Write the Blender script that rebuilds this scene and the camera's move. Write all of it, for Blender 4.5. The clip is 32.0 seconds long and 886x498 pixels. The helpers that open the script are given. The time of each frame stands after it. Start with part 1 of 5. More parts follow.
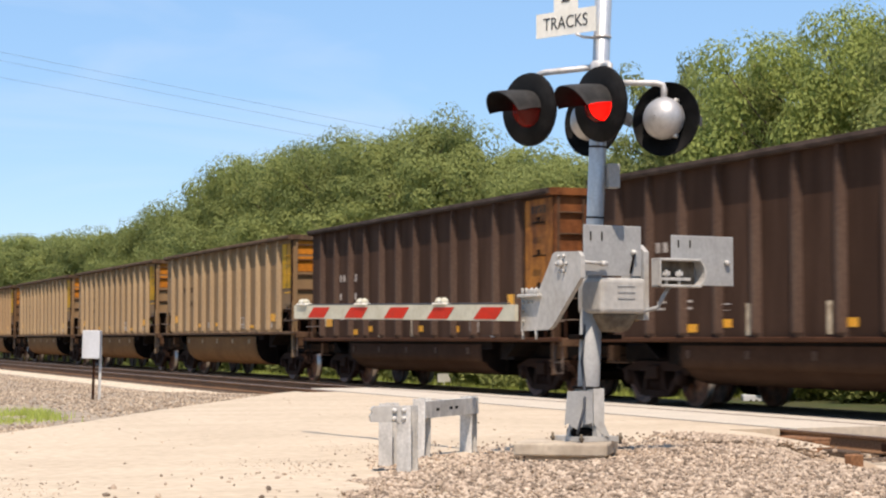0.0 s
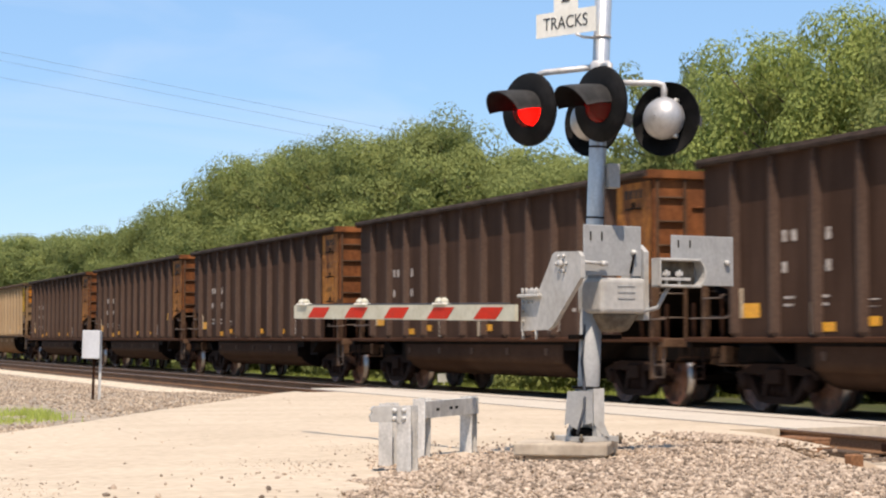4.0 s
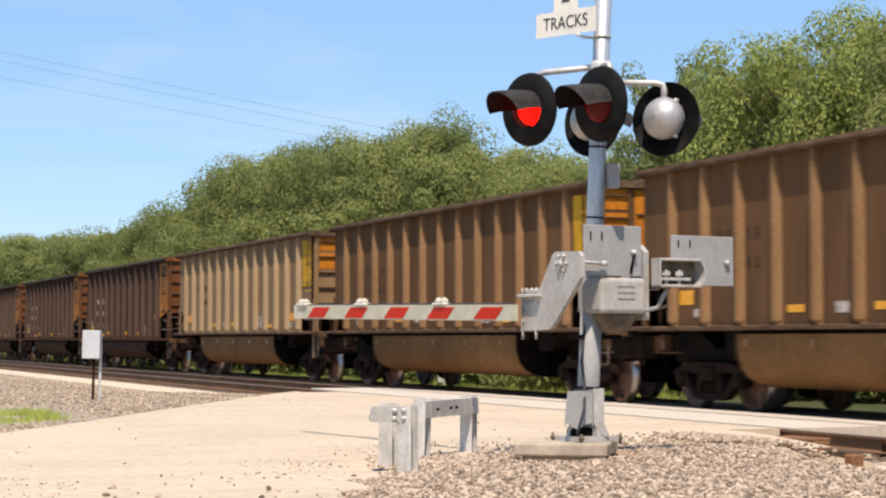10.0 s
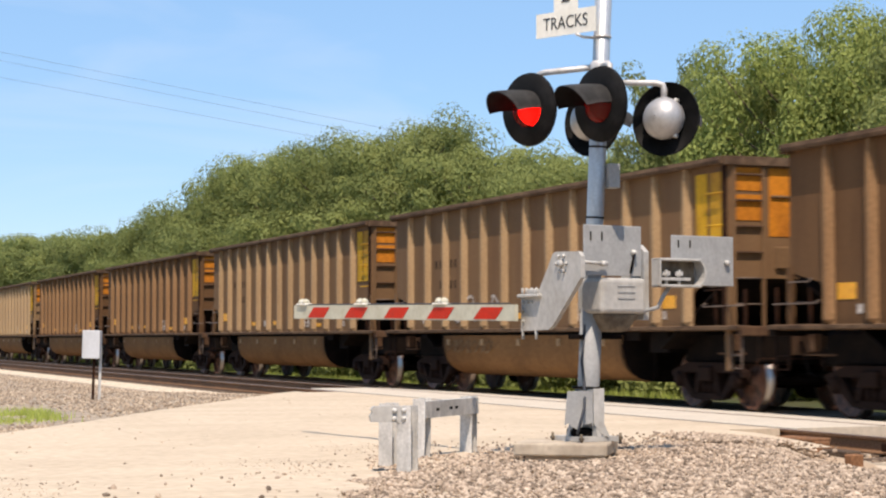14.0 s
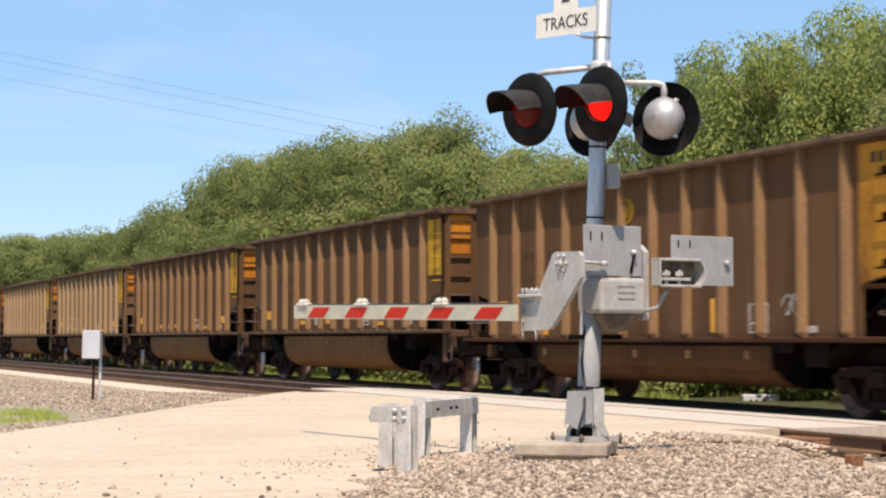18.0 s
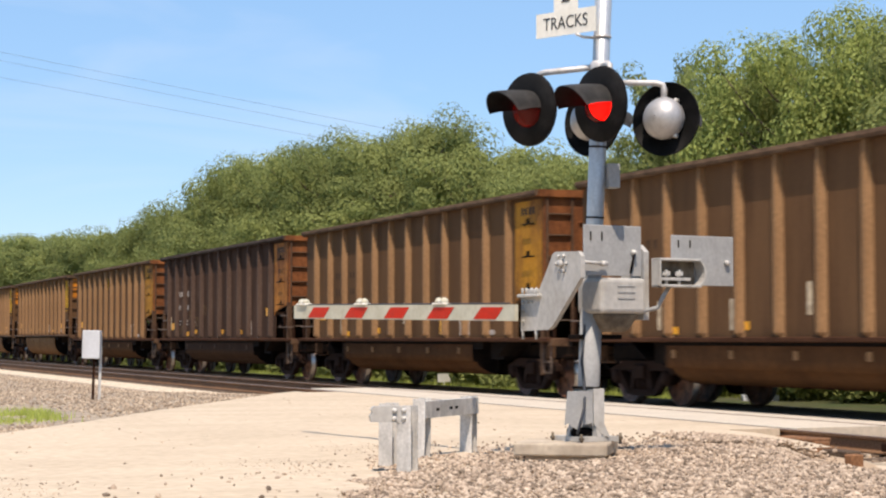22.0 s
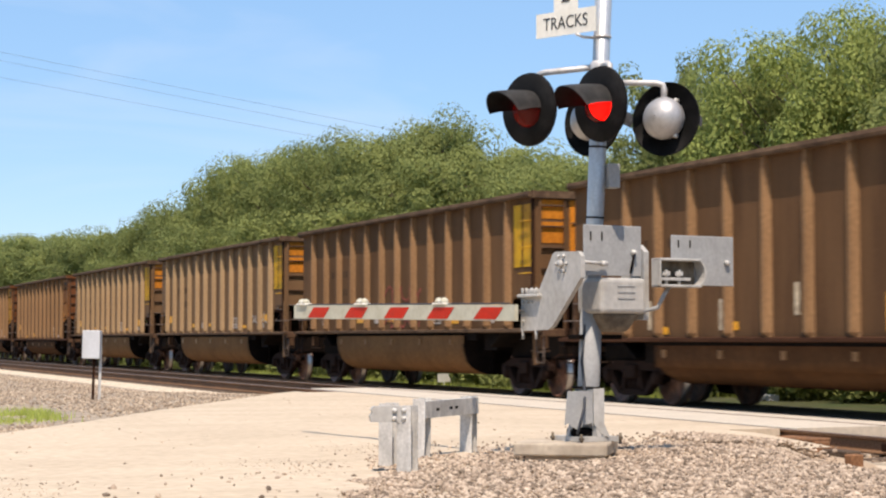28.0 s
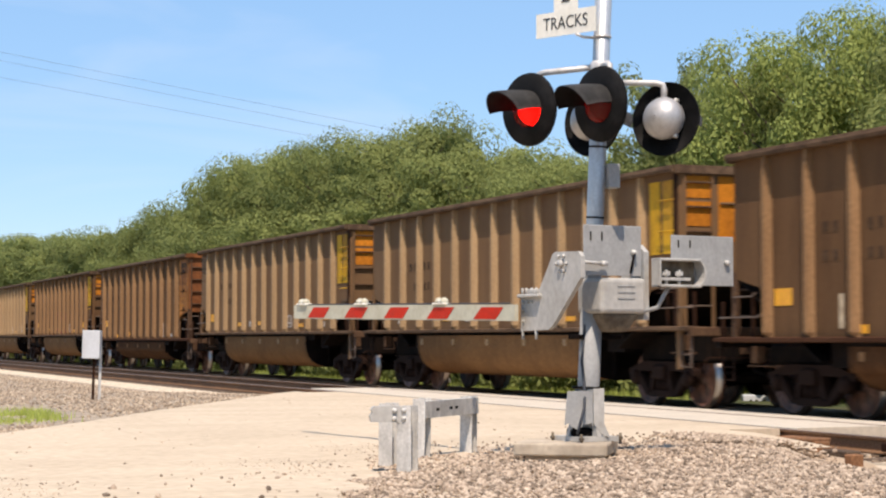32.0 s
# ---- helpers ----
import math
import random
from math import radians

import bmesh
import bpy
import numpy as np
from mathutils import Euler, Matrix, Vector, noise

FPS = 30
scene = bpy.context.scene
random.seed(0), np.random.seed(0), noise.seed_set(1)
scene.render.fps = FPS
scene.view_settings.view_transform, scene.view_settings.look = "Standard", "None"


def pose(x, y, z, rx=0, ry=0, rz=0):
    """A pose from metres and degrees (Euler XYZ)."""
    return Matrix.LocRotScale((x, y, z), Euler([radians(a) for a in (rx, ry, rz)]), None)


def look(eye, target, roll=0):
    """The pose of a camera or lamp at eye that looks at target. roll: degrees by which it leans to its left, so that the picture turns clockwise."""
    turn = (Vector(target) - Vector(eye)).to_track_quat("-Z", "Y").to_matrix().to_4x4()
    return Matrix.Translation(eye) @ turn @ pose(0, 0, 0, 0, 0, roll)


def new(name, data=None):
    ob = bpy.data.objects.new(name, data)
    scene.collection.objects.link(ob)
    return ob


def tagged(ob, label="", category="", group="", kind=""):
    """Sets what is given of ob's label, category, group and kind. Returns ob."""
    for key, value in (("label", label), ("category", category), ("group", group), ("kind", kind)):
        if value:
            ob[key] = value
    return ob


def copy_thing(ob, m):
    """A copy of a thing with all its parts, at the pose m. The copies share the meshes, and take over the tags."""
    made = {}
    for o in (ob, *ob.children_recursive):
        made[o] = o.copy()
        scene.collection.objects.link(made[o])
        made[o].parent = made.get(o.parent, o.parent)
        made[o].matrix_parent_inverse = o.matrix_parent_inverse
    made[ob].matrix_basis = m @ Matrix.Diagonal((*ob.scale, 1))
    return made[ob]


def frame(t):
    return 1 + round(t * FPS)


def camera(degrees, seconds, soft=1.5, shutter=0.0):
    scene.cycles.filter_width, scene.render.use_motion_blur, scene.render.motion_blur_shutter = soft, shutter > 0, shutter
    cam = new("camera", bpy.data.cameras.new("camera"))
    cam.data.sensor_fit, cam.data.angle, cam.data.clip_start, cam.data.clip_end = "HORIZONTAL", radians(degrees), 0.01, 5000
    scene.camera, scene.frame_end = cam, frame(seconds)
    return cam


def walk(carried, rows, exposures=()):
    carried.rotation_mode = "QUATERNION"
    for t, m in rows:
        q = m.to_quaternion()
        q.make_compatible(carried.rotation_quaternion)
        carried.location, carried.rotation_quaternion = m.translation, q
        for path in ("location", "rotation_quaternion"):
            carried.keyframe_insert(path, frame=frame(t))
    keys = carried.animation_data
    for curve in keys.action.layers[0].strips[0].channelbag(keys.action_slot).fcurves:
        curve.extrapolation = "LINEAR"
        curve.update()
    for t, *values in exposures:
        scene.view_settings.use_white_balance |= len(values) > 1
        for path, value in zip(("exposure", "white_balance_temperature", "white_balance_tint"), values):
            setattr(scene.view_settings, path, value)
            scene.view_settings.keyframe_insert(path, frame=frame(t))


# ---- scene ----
# World: x runs across the tracks away from the camera, y along them in the train's direction, z up.
# z = 0 is the road at the crossing.
LENS = 27.64
EYE = Vector((0.0, 0.0, 0.98))
AXIS = Vector((0.37413569, 0.92601833, 0.05012512))
cam = camera(LENS, 32.0, 2.2, 0.35)
VIEW = look(EYE, EYE + AXIS * 20)
walk(cam, [(0.0, VIEW), (32.0, VIEW)], [(0.0, 0.22, 6950, 17), (32.0, 0.22, 6950, 17)])

# ---- world and sun ----
SUN_DOWN = Vector((0.205, 0.45, -0.889)).normalized()
world = bpy.data.worlds.new("world")
scene.world = world
world.use_nodes = True
wn = world.node_tree.nodes
sky = wn.new("ShaderNodeTexSky")
sky.sky_type, sky.sun_disc = "NISHITA", False
sky.sun_elevation = math.asin(-SUN_DOWN.z)
sky.sun_rotation = math.atan2(-SUN_DOWN.x, -SUN_DOWN.y)
sky.air_density, sky.dust_density, sky.ozone_density, sky.altitude = 0.85, 0.25, 2.6, 0
wn["Background"].inputs["Strength"].default_value = 0.159
clear = wn.new("ShaderNodeHueSaturation")
clear.inputs["Saturation"].default_value, clear.inputs["Hue"].default_value = 1.2, 0.499
world.node_tree.links.new(sky.outputs["Color"], clear.inputs["Color"])
wl = world.node_tree.links
even = wn.new("ShaderNodeMixRGB")  # summer haze evens the blue out
even.inputs["Fac"].default_value, even.inputs["Color2"].default_value = 0.58, (1.84, 3.34, 5.2, 1)
wl.new(clear.outputs["Color"], even.inputs["Color1"])
at, squash, wisps, thin, veil = (wn.new("ShaderNode" + k) for k in ("TexCoord", "Mapping", "TexNoise", "ValToRGB", "MixRGB"))
squash.inputs["Scale"].default_value = (2.0, 2.0, 9.0)
wisps.inputs["Scale"].default_value, wisps.inputs["Detail"].default_value, wisps.inputs["Distortion"].default_value = 2.2, 6, 0.6
thin.color_ramp.elements[0].position, thin.color_ramp.elements[1].position = 0.54, 0.82
thin.color_ramp.elements[1].color = (0.30, 0.30, 0.30, 1)
veil.inputs["Color2"].default_value = (4.6, 5.2, 6.0, 1)
wl.new(at.outputs["Generated"], squash.inputs["Vector"])
wl.new(squash.outputs["Vector"], wisps.inputs["Vector"])
wl.new(wisps.outputs["Fac"], thin.inputs["Fac"])
wl.new(thin.outputs["Color"], veil.inputs["Fac"])
wl.new(even.outputs["Color"], veil.inputs["Color1"])
wl.new(veil.outputs["Color"], wn["Background"].inputs["Color"])
sun = new("sun", bpy.data.lights.new("sun", "SUN"))
sun.data.energy, sun.data.angle, sun.data.color = 5.0, radians(0.53), (1.0, 0.915, 0.79)
sun.matrix_world = look((0, 0, 40), Vector((0, 0, 40)) + SUN_DOWN)


# ---- materials ----
def mat(name, base, rough=0.7, metal=0.0, vary=0.25, scale=3.0, stretch=(1, 1, 1), tint=None, amount=0.5, grain=40.0,
        bump=0.15, dist=0.01, per_object=0.0, edge=(0.42, 0.62), spec=None):
    """A painted, rusted or earthy surface: base colour, cloudy variation, stains of a second colour and a fine relief."""
    m = bpy.data.materials.new(name)
    m.use_nodes = True
    n, l = m.node_tree.nodes, m.node_tree.links
    b = n["Principled BSDF"]
    b.inputs["Roughness"].default_value, b.inputs["Metallic"].default_value = rough, metal
    b.inputs["Specular IOR Level"].default_value = spec if spec is not None else 0.5 if rough < 0.55 else 0.18
    co, mp = n.new("ShaderNodeTexCoord"), n.new("ShaderNodeMapping")
    mp.inputs["Scale"].default_value = stretch
    l.new(co.outputs["Object"], mp.inputs["Vector"])
    big, fine = n.new("ShaderNodeTexNoise"), n.new("ShaderNodeTexNoise")
    big.inputs["Scale"].default_value, big.inputs["Detail"].default_value, big.inputs["Roughness"].default_value = scale, 6, 0.62
    fine.inputs["Scale"].default_value, fine.inputs["Detail"].default_value = grain, 4
    l.new(mp.outputs["Vector"], big.inputs["Vector"])
    l.new(co.outputs["Object"], fine.inputs["Vector"])
    stain = n.new("ShaderNodeValToRGB")
    stain.color_ramp.elements[0].position, stain.color_ramp.elements[1].position = edge
    l.new(big.outputs["Fac"], stain.inputs["Fac"])
    mix = n.new("ShaderNodeMixRGB")
    mix.inputs["Color1"].default_value = (*base, 1)
    mix.inputs["Color2"].default_value = (*(tint or [c * 0.55 for c in base]), 1)
    mul = n.new("ShaderNodeMath")
    mul.operation = "MULTIPLY"
    mul.inputs[1].default_value = amount
    l.new(stain.outputs["Color"], mul.inputs[0])
    l.new(mul.outputs["Value"], mix.inputs["Fac"])
    hsv = n.new("ShaderNodeHueSaturation")
    l.new(mix.outputs["Color"], hsv.inputs["Color"])
    rng = n.new("ShaderNodeMapRange")
    rng.inputs["To Min"].default_value, rng.inputs["To Max"].default_value = 1 - vary, 1 + vary
    rng.inputs["From Min"].default_value, rng.inputs["From Max"].default_value = 0.25, 0.75
    l.new(fine.outputs["Fac"], rng.inputs["Value"])
    if per_object:
        info, r2, m2 = n.new("ShaderNodeObjectInfo"), n.new("ShaderNodeMapRange"), n.new("ShaderNodeMath")
        r2.inputs["To Min"].default_value, r2.inputs["To Max"].default_value = 1 - per_object, 1 + per_object
        m2.operation = "MULTIPLY"
        l.new(info.outputs["Random"], r2.inputs["Value"])
        l.new(rng.outputs["Result"], m2.inputs[0])
        l.new(r2.outputs["Result"], m2.inputs[1])
        l.new(m2.outputs["Value"], hsv.inputs["Value"])
    else:
        l.new(rng.outputs["Result"], hsv.inputs["Value"])
    l.new(hsv.outputs["Color"], b.inputs["Base Color"])
    if bump:
        bp = n.new("ShaderNodeBump")
        bp.inputs["Strength"].default_value, bp.inputs["Distance"].default_value = bump, dist
        l.new(fine.outputs["Fac"], bp.inputs["Height"])
        l.new(bp.outputs["Normal"], b.inputs["Normal"])
    return m


def island_mat(name, dark, light, rough=0.85, trans=0.0, warm=None):
    """Stones or leaves joined in one mesh: each piece has its own shade between dark and light."""
    m = bpy.data.materials.new(name)
    m.use_nodes = True
    n, l = m.node_tree.nodes, m.node_tree.links
    b = n["Principled BSDF"]
    b.inputs["Roughness"].default_value, b.inputs["Specular IOR Level"].default_value = rough, 0.15
    geo, ramp = n.new("ShaderNodeNewGeometry"), n.new("ShaderNodeValToRGB")
    ramp.color_ramp.elements[0].color, ramp.color_ramp.elements[1].color = (*dark, 1), (*light, 1)
    if warm:
        e = ramp.color_ramp.elements.new(0.55)
        e.color = (*warm, 1)
    if trans:
        co, patch, mixer, part_of = (n.new("ShaderNode" + k) for k in ("TexCoord", "TexNoise", "MixRGB", "ObjectInfo"))
        patch.noise_dimensions = "4D"
        patch.inputs["Scale"].default_value, patch.inputs["Detail"].default_value = 0.9, 3
        l.new(part_of.outputs["Random"], patch.inputs["W"])
        l.new(co.outputs["Object"], patch.inputs["Vector"])
        mixer.inputs["Fac"].default_value = 0.45
        l.new(patch.outputs["Fac"], mixer.inputs["Color1"])
        l.new(geo.outputs["Random Per Island"], mixer.inputs["Color2"])
        l.new(mixer.outputs["Color"], ramp.inputs["Fac"])
    else:
        l.new(geo.outputs["Random Per Island"], ramp.inputs["Fac"])
    l.new(ramp.outputs["Color"], b.inputs["Base Color"])
    if trans:
        t, add = n.new("ShaderNodeBsdfTranslucent"), n.new("ShaderNodeMixShader")
        l.new(ramp.outputs["Color"], t.inputs["Color"])
        add.inputs["Fac"].default_value = trans
        l.new(b.outputs["BSDF"], add.inputs[1])
        l.new(t.outputs["BSDF"], add.inputs[2])
        l.new(add.outputs["Shader"], n["Material Output"].inputs["Surface"])
    return m


STREAK = (1.0, 1.0, 0.16)
# Rib colours are raised above the sheets' for the sun on the ribs.
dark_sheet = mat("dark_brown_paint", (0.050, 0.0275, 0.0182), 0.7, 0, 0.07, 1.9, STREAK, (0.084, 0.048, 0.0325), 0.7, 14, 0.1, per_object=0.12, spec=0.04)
dark_rib = mat("dark_brown_lit_rib", (0.080, 0.050, 0.037), 0.68, 0, 0.22, 2.6, STREAK, (0.112, 0.076, 0.057), 0.7, 18, 0.1, per_object=0.08, spec=0.05)
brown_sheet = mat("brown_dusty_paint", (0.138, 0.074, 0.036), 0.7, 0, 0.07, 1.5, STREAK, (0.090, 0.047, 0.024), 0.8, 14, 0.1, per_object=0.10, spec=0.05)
brown_rib = mat("brown_dusty_lit_rib", (0.255, 0.145, 0.071), 0.66, 0, 0.2, 2.6, STREAK, (0.19, 0.102, 0.051), 0.65, 18, 0.08, per_object=0.08, spec=0.06)
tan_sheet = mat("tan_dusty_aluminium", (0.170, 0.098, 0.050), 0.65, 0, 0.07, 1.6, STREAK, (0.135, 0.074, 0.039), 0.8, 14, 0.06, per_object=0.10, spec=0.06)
tan_rib = mat("tan_dusty_lit_rib", (0.345, 0.228, 0.122), 0.62, 0.0, 0.18, 2.6, STREAK, (0.29, 0.182, 0.098), 0.65, 18, 0.06, per_object=0.08, spec=0.08)
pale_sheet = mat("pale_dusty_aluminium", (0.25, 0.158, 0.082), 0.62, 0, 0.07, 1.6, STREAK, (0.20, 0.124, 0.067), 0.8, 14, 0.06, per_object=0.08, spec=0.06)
pale_rib = mat("pale_dusty_lit_rib", (0.365, 0.255, 0.145), 0.6, 0.0, 0.18, 2.6, STREAK, (0.29, 0.20, 0.12), 0.65, 18, 0.06, per_object=0.08, spec=0.08)
top_rail_dark = mat("dark_chord_steel", (0.070, 0.050, 0.040), 0.7, 0.0, 0.35, 5, (1, 0.4, 1), (0.032, 0.022, 0.017), 0.8, 12, 0.3, spec=0.05)
top_rail_brown = mat("brown_chord_steel", (0.13, 0.082, 0.050), 0.7, 0.0, 0.35, 5, (1, 0.4, 1), (0.060, 0.036, 0.024), 0.8, 12, 0.3, spec=0.05)
orange_paint = mat("faded_orange_paint", (0.47, 0.185, 0.036), 0.65, 0, 0.3, 2.6, (1, 1, 0.3), (0.11, 0.042, 0.019), 0.95, 12, 0.1, per_object=0.1, edge=(0.36, 0.60), spec=0.08)
ochre_paint = mat("worn_ochre_paint", (0.44, 0.20, 0.022), 0.65, 0, 0.24, 2.4, (1, 1, 0.3), (0.16, 0.065, 0.02), 0.9, 16, 0.1, edge=(0.42, 0.66), spec=0.08)
end_orange = mat("rusty_orange_end_paint", (0.52, 0.18, 0.018), 0.62, 0, 0.2, 2.2, (1, 1, 0.3), (0.20, 0.062, 0.018), 0.9, 16, 0.08, per_object=0.12, edge=(0.42, 0.68), spec=0.08)
yellow_paint = mat("safety_yellow_paint", (0.56, 0.31, 0.022), 0.6, 0, 0.2, 2.4, (1, 1, 0.3), (0.26, 0.115, 0.026), 0.8, 16, 0.05, per_object=0.06, edge=(0.44, 0.68), spec=0.08)
rusty_end = mat("rust_stained_end_sheet", (0.25, 0.088, 0.030), 0.75, 0, 0.25, 2.0, (1, 1, 0.4), (0.13, 0.048, 0.020), 0.9, 14, 0.12, per_object=0.15, spec=0.06)
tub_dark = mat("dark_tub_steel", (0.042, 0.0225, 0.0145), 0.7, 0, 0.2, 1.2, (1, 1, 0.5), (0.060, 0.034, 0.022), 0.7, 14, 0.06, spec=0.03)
# The brown tub again, darkened for the shade below the sill.
tub_shade = mat("shaded_brown_tub_steel", (0.090, 0.043, 0.019), 0.72, 0, 0.2, 1.2, (1, 1, 0.5), (0.050, 0.024, 0.012), 0.7, 14, 0.06, spec=0.03)
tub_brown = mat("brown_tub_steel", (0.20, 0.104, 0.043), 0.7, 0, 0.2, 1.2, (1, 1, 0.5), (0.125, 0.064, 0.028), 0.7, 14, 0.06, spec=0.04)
# Next two steels are near black: the shade under the cars is in their colour.
black_steel = mat("grimy_black_steel_and_shade", (0.006, 0.0045, 0.004), 0.75, 0.0, 0.3, 4, (1, 1, 1), (0.016, 0.010, 0.007), 0.6, 30, 0.2, spec=0.05)
truck_steel = mat("truck_cast_steel", (0.020, 0.011, 0.0085), 0.75, 0.0, 0.3, 4, (1, 1, 1), (0.022, 0.012, 0.008), 0.6, 30, 0.2, spec=0.05)
rust_steel = mat("rusty_steel", (0.036, 0.0155, 0.0085), 0.75, 0.0, 0.35, 5, (1, 1, 1), (0.020, 0.010, 0.0065), 0.7, 30, 0.2, spec=0.06)
wheel_rust = mat("rusty_wheel_face", (0.16, 0.070, 0.040), 0.5, 0.0, 0.4, 6, (1, 1, 1), (0.030, 0.016, 0.011), 0.8, 30, 0.2, spec=0.35)
rail_grab = mat("dusty_worn_steel_rod", (0.15, 0.112, 0.088), 0.6, 0.2, 0.25, 8, (1, 1, 1), (0.12, 0.085, 0.065), 0.6, 30, 0.1)
dusty_frame = mat("brown_dusty_platform_steel", (0.105, 0.060, 0.036), 0.72, 0, 0.25, 4, (1, 1, 1), (0.060, 0.033, 0.021), 0.7, 20, 0.15, spec=0.05)
dusty_sill = mat("dusty_red_brown_sill", (0.070, 0.032, 0.018), 0.75, 0, 0.3, 3, (1, 0.4, 1), (0.042, 0.019, 0.011), 0.7, 16, 0.15, spec=0.04)
tread_steel = mat("worn_wheel_tread", (0.42, 0.39, 0.36), 0.30, 1.0, 0.2, 5, (1, 1, 1), (0.30, 0.27, 0.25), 0.5, 60, 0.05)
white_mark = mat("weathered_white_stencil", (0.52, 0.46, 0.40), 0.75, 0, 0.3, 8, (1, 1, 1), (0.16, 0.125, 0.10), 0.7, 30, 0.0, spec=0.05)
cream_mark = mat("cream_reflector_strip", (0.62, 0.50, 0.34), 0.6, 0, 0.2, 6, (1, 1, 1), (0.26, 0.19, 0.12), 0.7, 30, 0.0)
amber_mark = mat("amber_reflector", (0.78, 0.36, 0.02), 0.5, 0, 0.12, 6, (1, 1, 1), (0.60, 0.25, 0.02), 0.6, 30, 0.0)
dim_mark = mat("faded_stencil", (0.060, 0.036, 0.022), 0.75, 0, 0.25, 8, (1, 1, 1), (0.10, 0.06, 0.035), 0.7, 30, 0.0, spec=0.05)
red_mark = mat("faded_red_spray_paint", (0.36, 0.105, 0.075), 0.75, 0, 0.3, 8, (1, 1, 1), (0.11, 0.040, 0.027), 0.8, 30, 0.0, spec=0.05)
ink_mark = mat("black_stencil", (0.03, 0.022, 0.016), 0.7, 0, 0.2, 8, (1, 1, 1), (0.06, 0.04, 0.03), 0.6, 40, 0.0)
coal_mat = mat("coal_dust", (0.012, 0.012, 0.012), 0.9, 0, 0.4, 6, (1, 1, 1), (0.03, 0.03, 0.03), 0.5, 30, 0.4)

galv = mat("galvanised_steel", (0.58, 0.56, 0.52), 0.55, 0.15, 0.16, 9, (1, 1, 0.4), (0.36, 0.345, 0.32), 0.7, 40, 0.05)
alu_pole = mat("aluminium_pole", (0.52, 0.535, 0.54), 0.42, 0.6, 0.10, 6, (1, 1, 0.12), (0.38, 0.39, 0.40), 0.7, 40, 0.04)
grey_cast = mat("pale_grey_painted_casting", (0.43, 0.415, 0.385), 0.6, 0.0, 0.12, 5, (1, 1, 0.6), (0.32, 0.30, 0.265), 0.65, 20, 0.06)
grey_plate = mat("grey_sheet_aluminium", (0.335, 0.335, 0.325), 0.55, 0.0, 0.1, 7, (1, 1, 0.5), (0.275, 0.275, 0.265), 0.65, 30, 0.03)
under_grime = mat("oily_brown_grime", (0.20, 0.165, 0.12), 0.6, 0.1, 0.2, 6, (1, 1, 1), (0.07, 0.05, 0.035), 0.7, 30, 0.1)
black_paint = mat("matt_black_signal_paint", (0.009, 0.009, 0.009), 0.6, 0, 0.15, 6, (1, 1, 1), (0.022, 0.021, 0.021), 0.5, 30, 0.03, spec=0.06)
hood_paint = mat("dark_grey_hood_paint", (0.070, 0.067, 0.064), 0.6, 0, 0.15, 6, (1, 1, 1), (0.11, 0.104, 0.097), 0.6, 30, 0.05)
silver_paint = mat("silver_lamp_housing", (0.46, 0.45, 0.44), 0.46, 0.5, 0.08, 7, (1, 1, 1), (0.34, 0.32, 0.30), 0.5, 40, 0.04)
pipe_paint = mat("aluminium_painted_pipe", (0.60, 0.58, 0.55), 0.5, 0.3, 0.12, 9, (1, 1, 1), (0.30, 0.27, 0.24), 0.5, 40, 0.05)
sign_white = mat("white_sign_sheeting", (0.76, 0.74, 0.66), 0.5, 0, 0.05, 5, (1, 1, 1), (0.62, 0.58, 0.48), 0.4, 30, 0.0)
sign_black = mat("black_sign_letter", (0.02, 0.02, 0.022), 0.5, 0, 0.1, 5)
arm_white = mat("white_gate_arm_sheeting", (0.50, 0.48, 0.375), 0.55, 0, 0.08, 4, (1, 1, 1), (0.39, 0.355, 0.26), 0.6, 30, 0.02)
arm_red = mat("red_gate_arm_sheeting", (0.52, 0.024, 0.006), 0.5, 0, 0.1, 6, (1, 1, 1), (0.38, 0.03, 0.012), 0.5, 30, 0.02, spec=0.15)
concrete = mat("weathered_concrete", (0.46, 0.385, 0.295), 0.9, 0, 0.18, 3, (1, 1, 1), (0.28, 0.225, 0.165), 0.7, 24, 0.3)
# Panel concrete darkened for the train's shade on the far track.
shaded_panel = mat("shaded_concrete_panel", (0.13, 0.105, 0.085), 0.9, 0, 0.2, 1.2, (1, 1, 1), (0.06, 0.05, 0.042), 0.7, 14, 0.2)
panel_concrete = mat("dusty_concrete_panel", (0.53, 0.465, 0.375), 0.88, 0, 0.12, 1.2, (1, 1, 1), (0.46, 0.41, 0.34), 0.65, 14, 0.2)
dirt_road = mat("pale_packed_dirt", (0.53, 0.432, 0.318), 0.95, 0, 0.16, 0.8, (0.6, 1, 1), (0.44, 0.355, 0.255), 0.65, 9, 0.5, 0.03)
earth = mat("sandy_earth", (0.42, 0.315, 0.22), 0.95, 0, 0.2, 0.5, (1, 1, 1), (0.33, 0.25, 0.165), 0.7, 10, 0.5, 0.03)
ballast_bed = mat("ballast_fines", (0.36, 0.295, 0.22), 0.95, 0, 0.3, 2, (1, 1, 1), (0.21, 0.175, 0.14), 0.6, 22, 0.7, 0.04)
gravel_bed = mat("pink_gravel_fines", (0.50, 0.395, 0.29), 0.95, 0, 0.25, 1.2, (1, 1, 1), (0.38, 0.30, 0.225), 0.6, 25, 0.6, 0.03)
# Grass ground kept dark: the wood's shade is in its colour.
meadow = mat("shaded_rough_grass_ground", (0.045, 0.058, 0.018), 0.95, 0, 0.35, 0.5, (1, 1, 1), (0.08, 0.066, 0.034), 0.6, 3, 0.8, 0.1)
rail_rust = mat("rusty_rail", (0.20, 0.108, 0.056), 0.8, 0.0, 0.25, 5, (1, 0.2, 1), (0.125, 0.068, 0.038), 0.6, 40, 0.2)
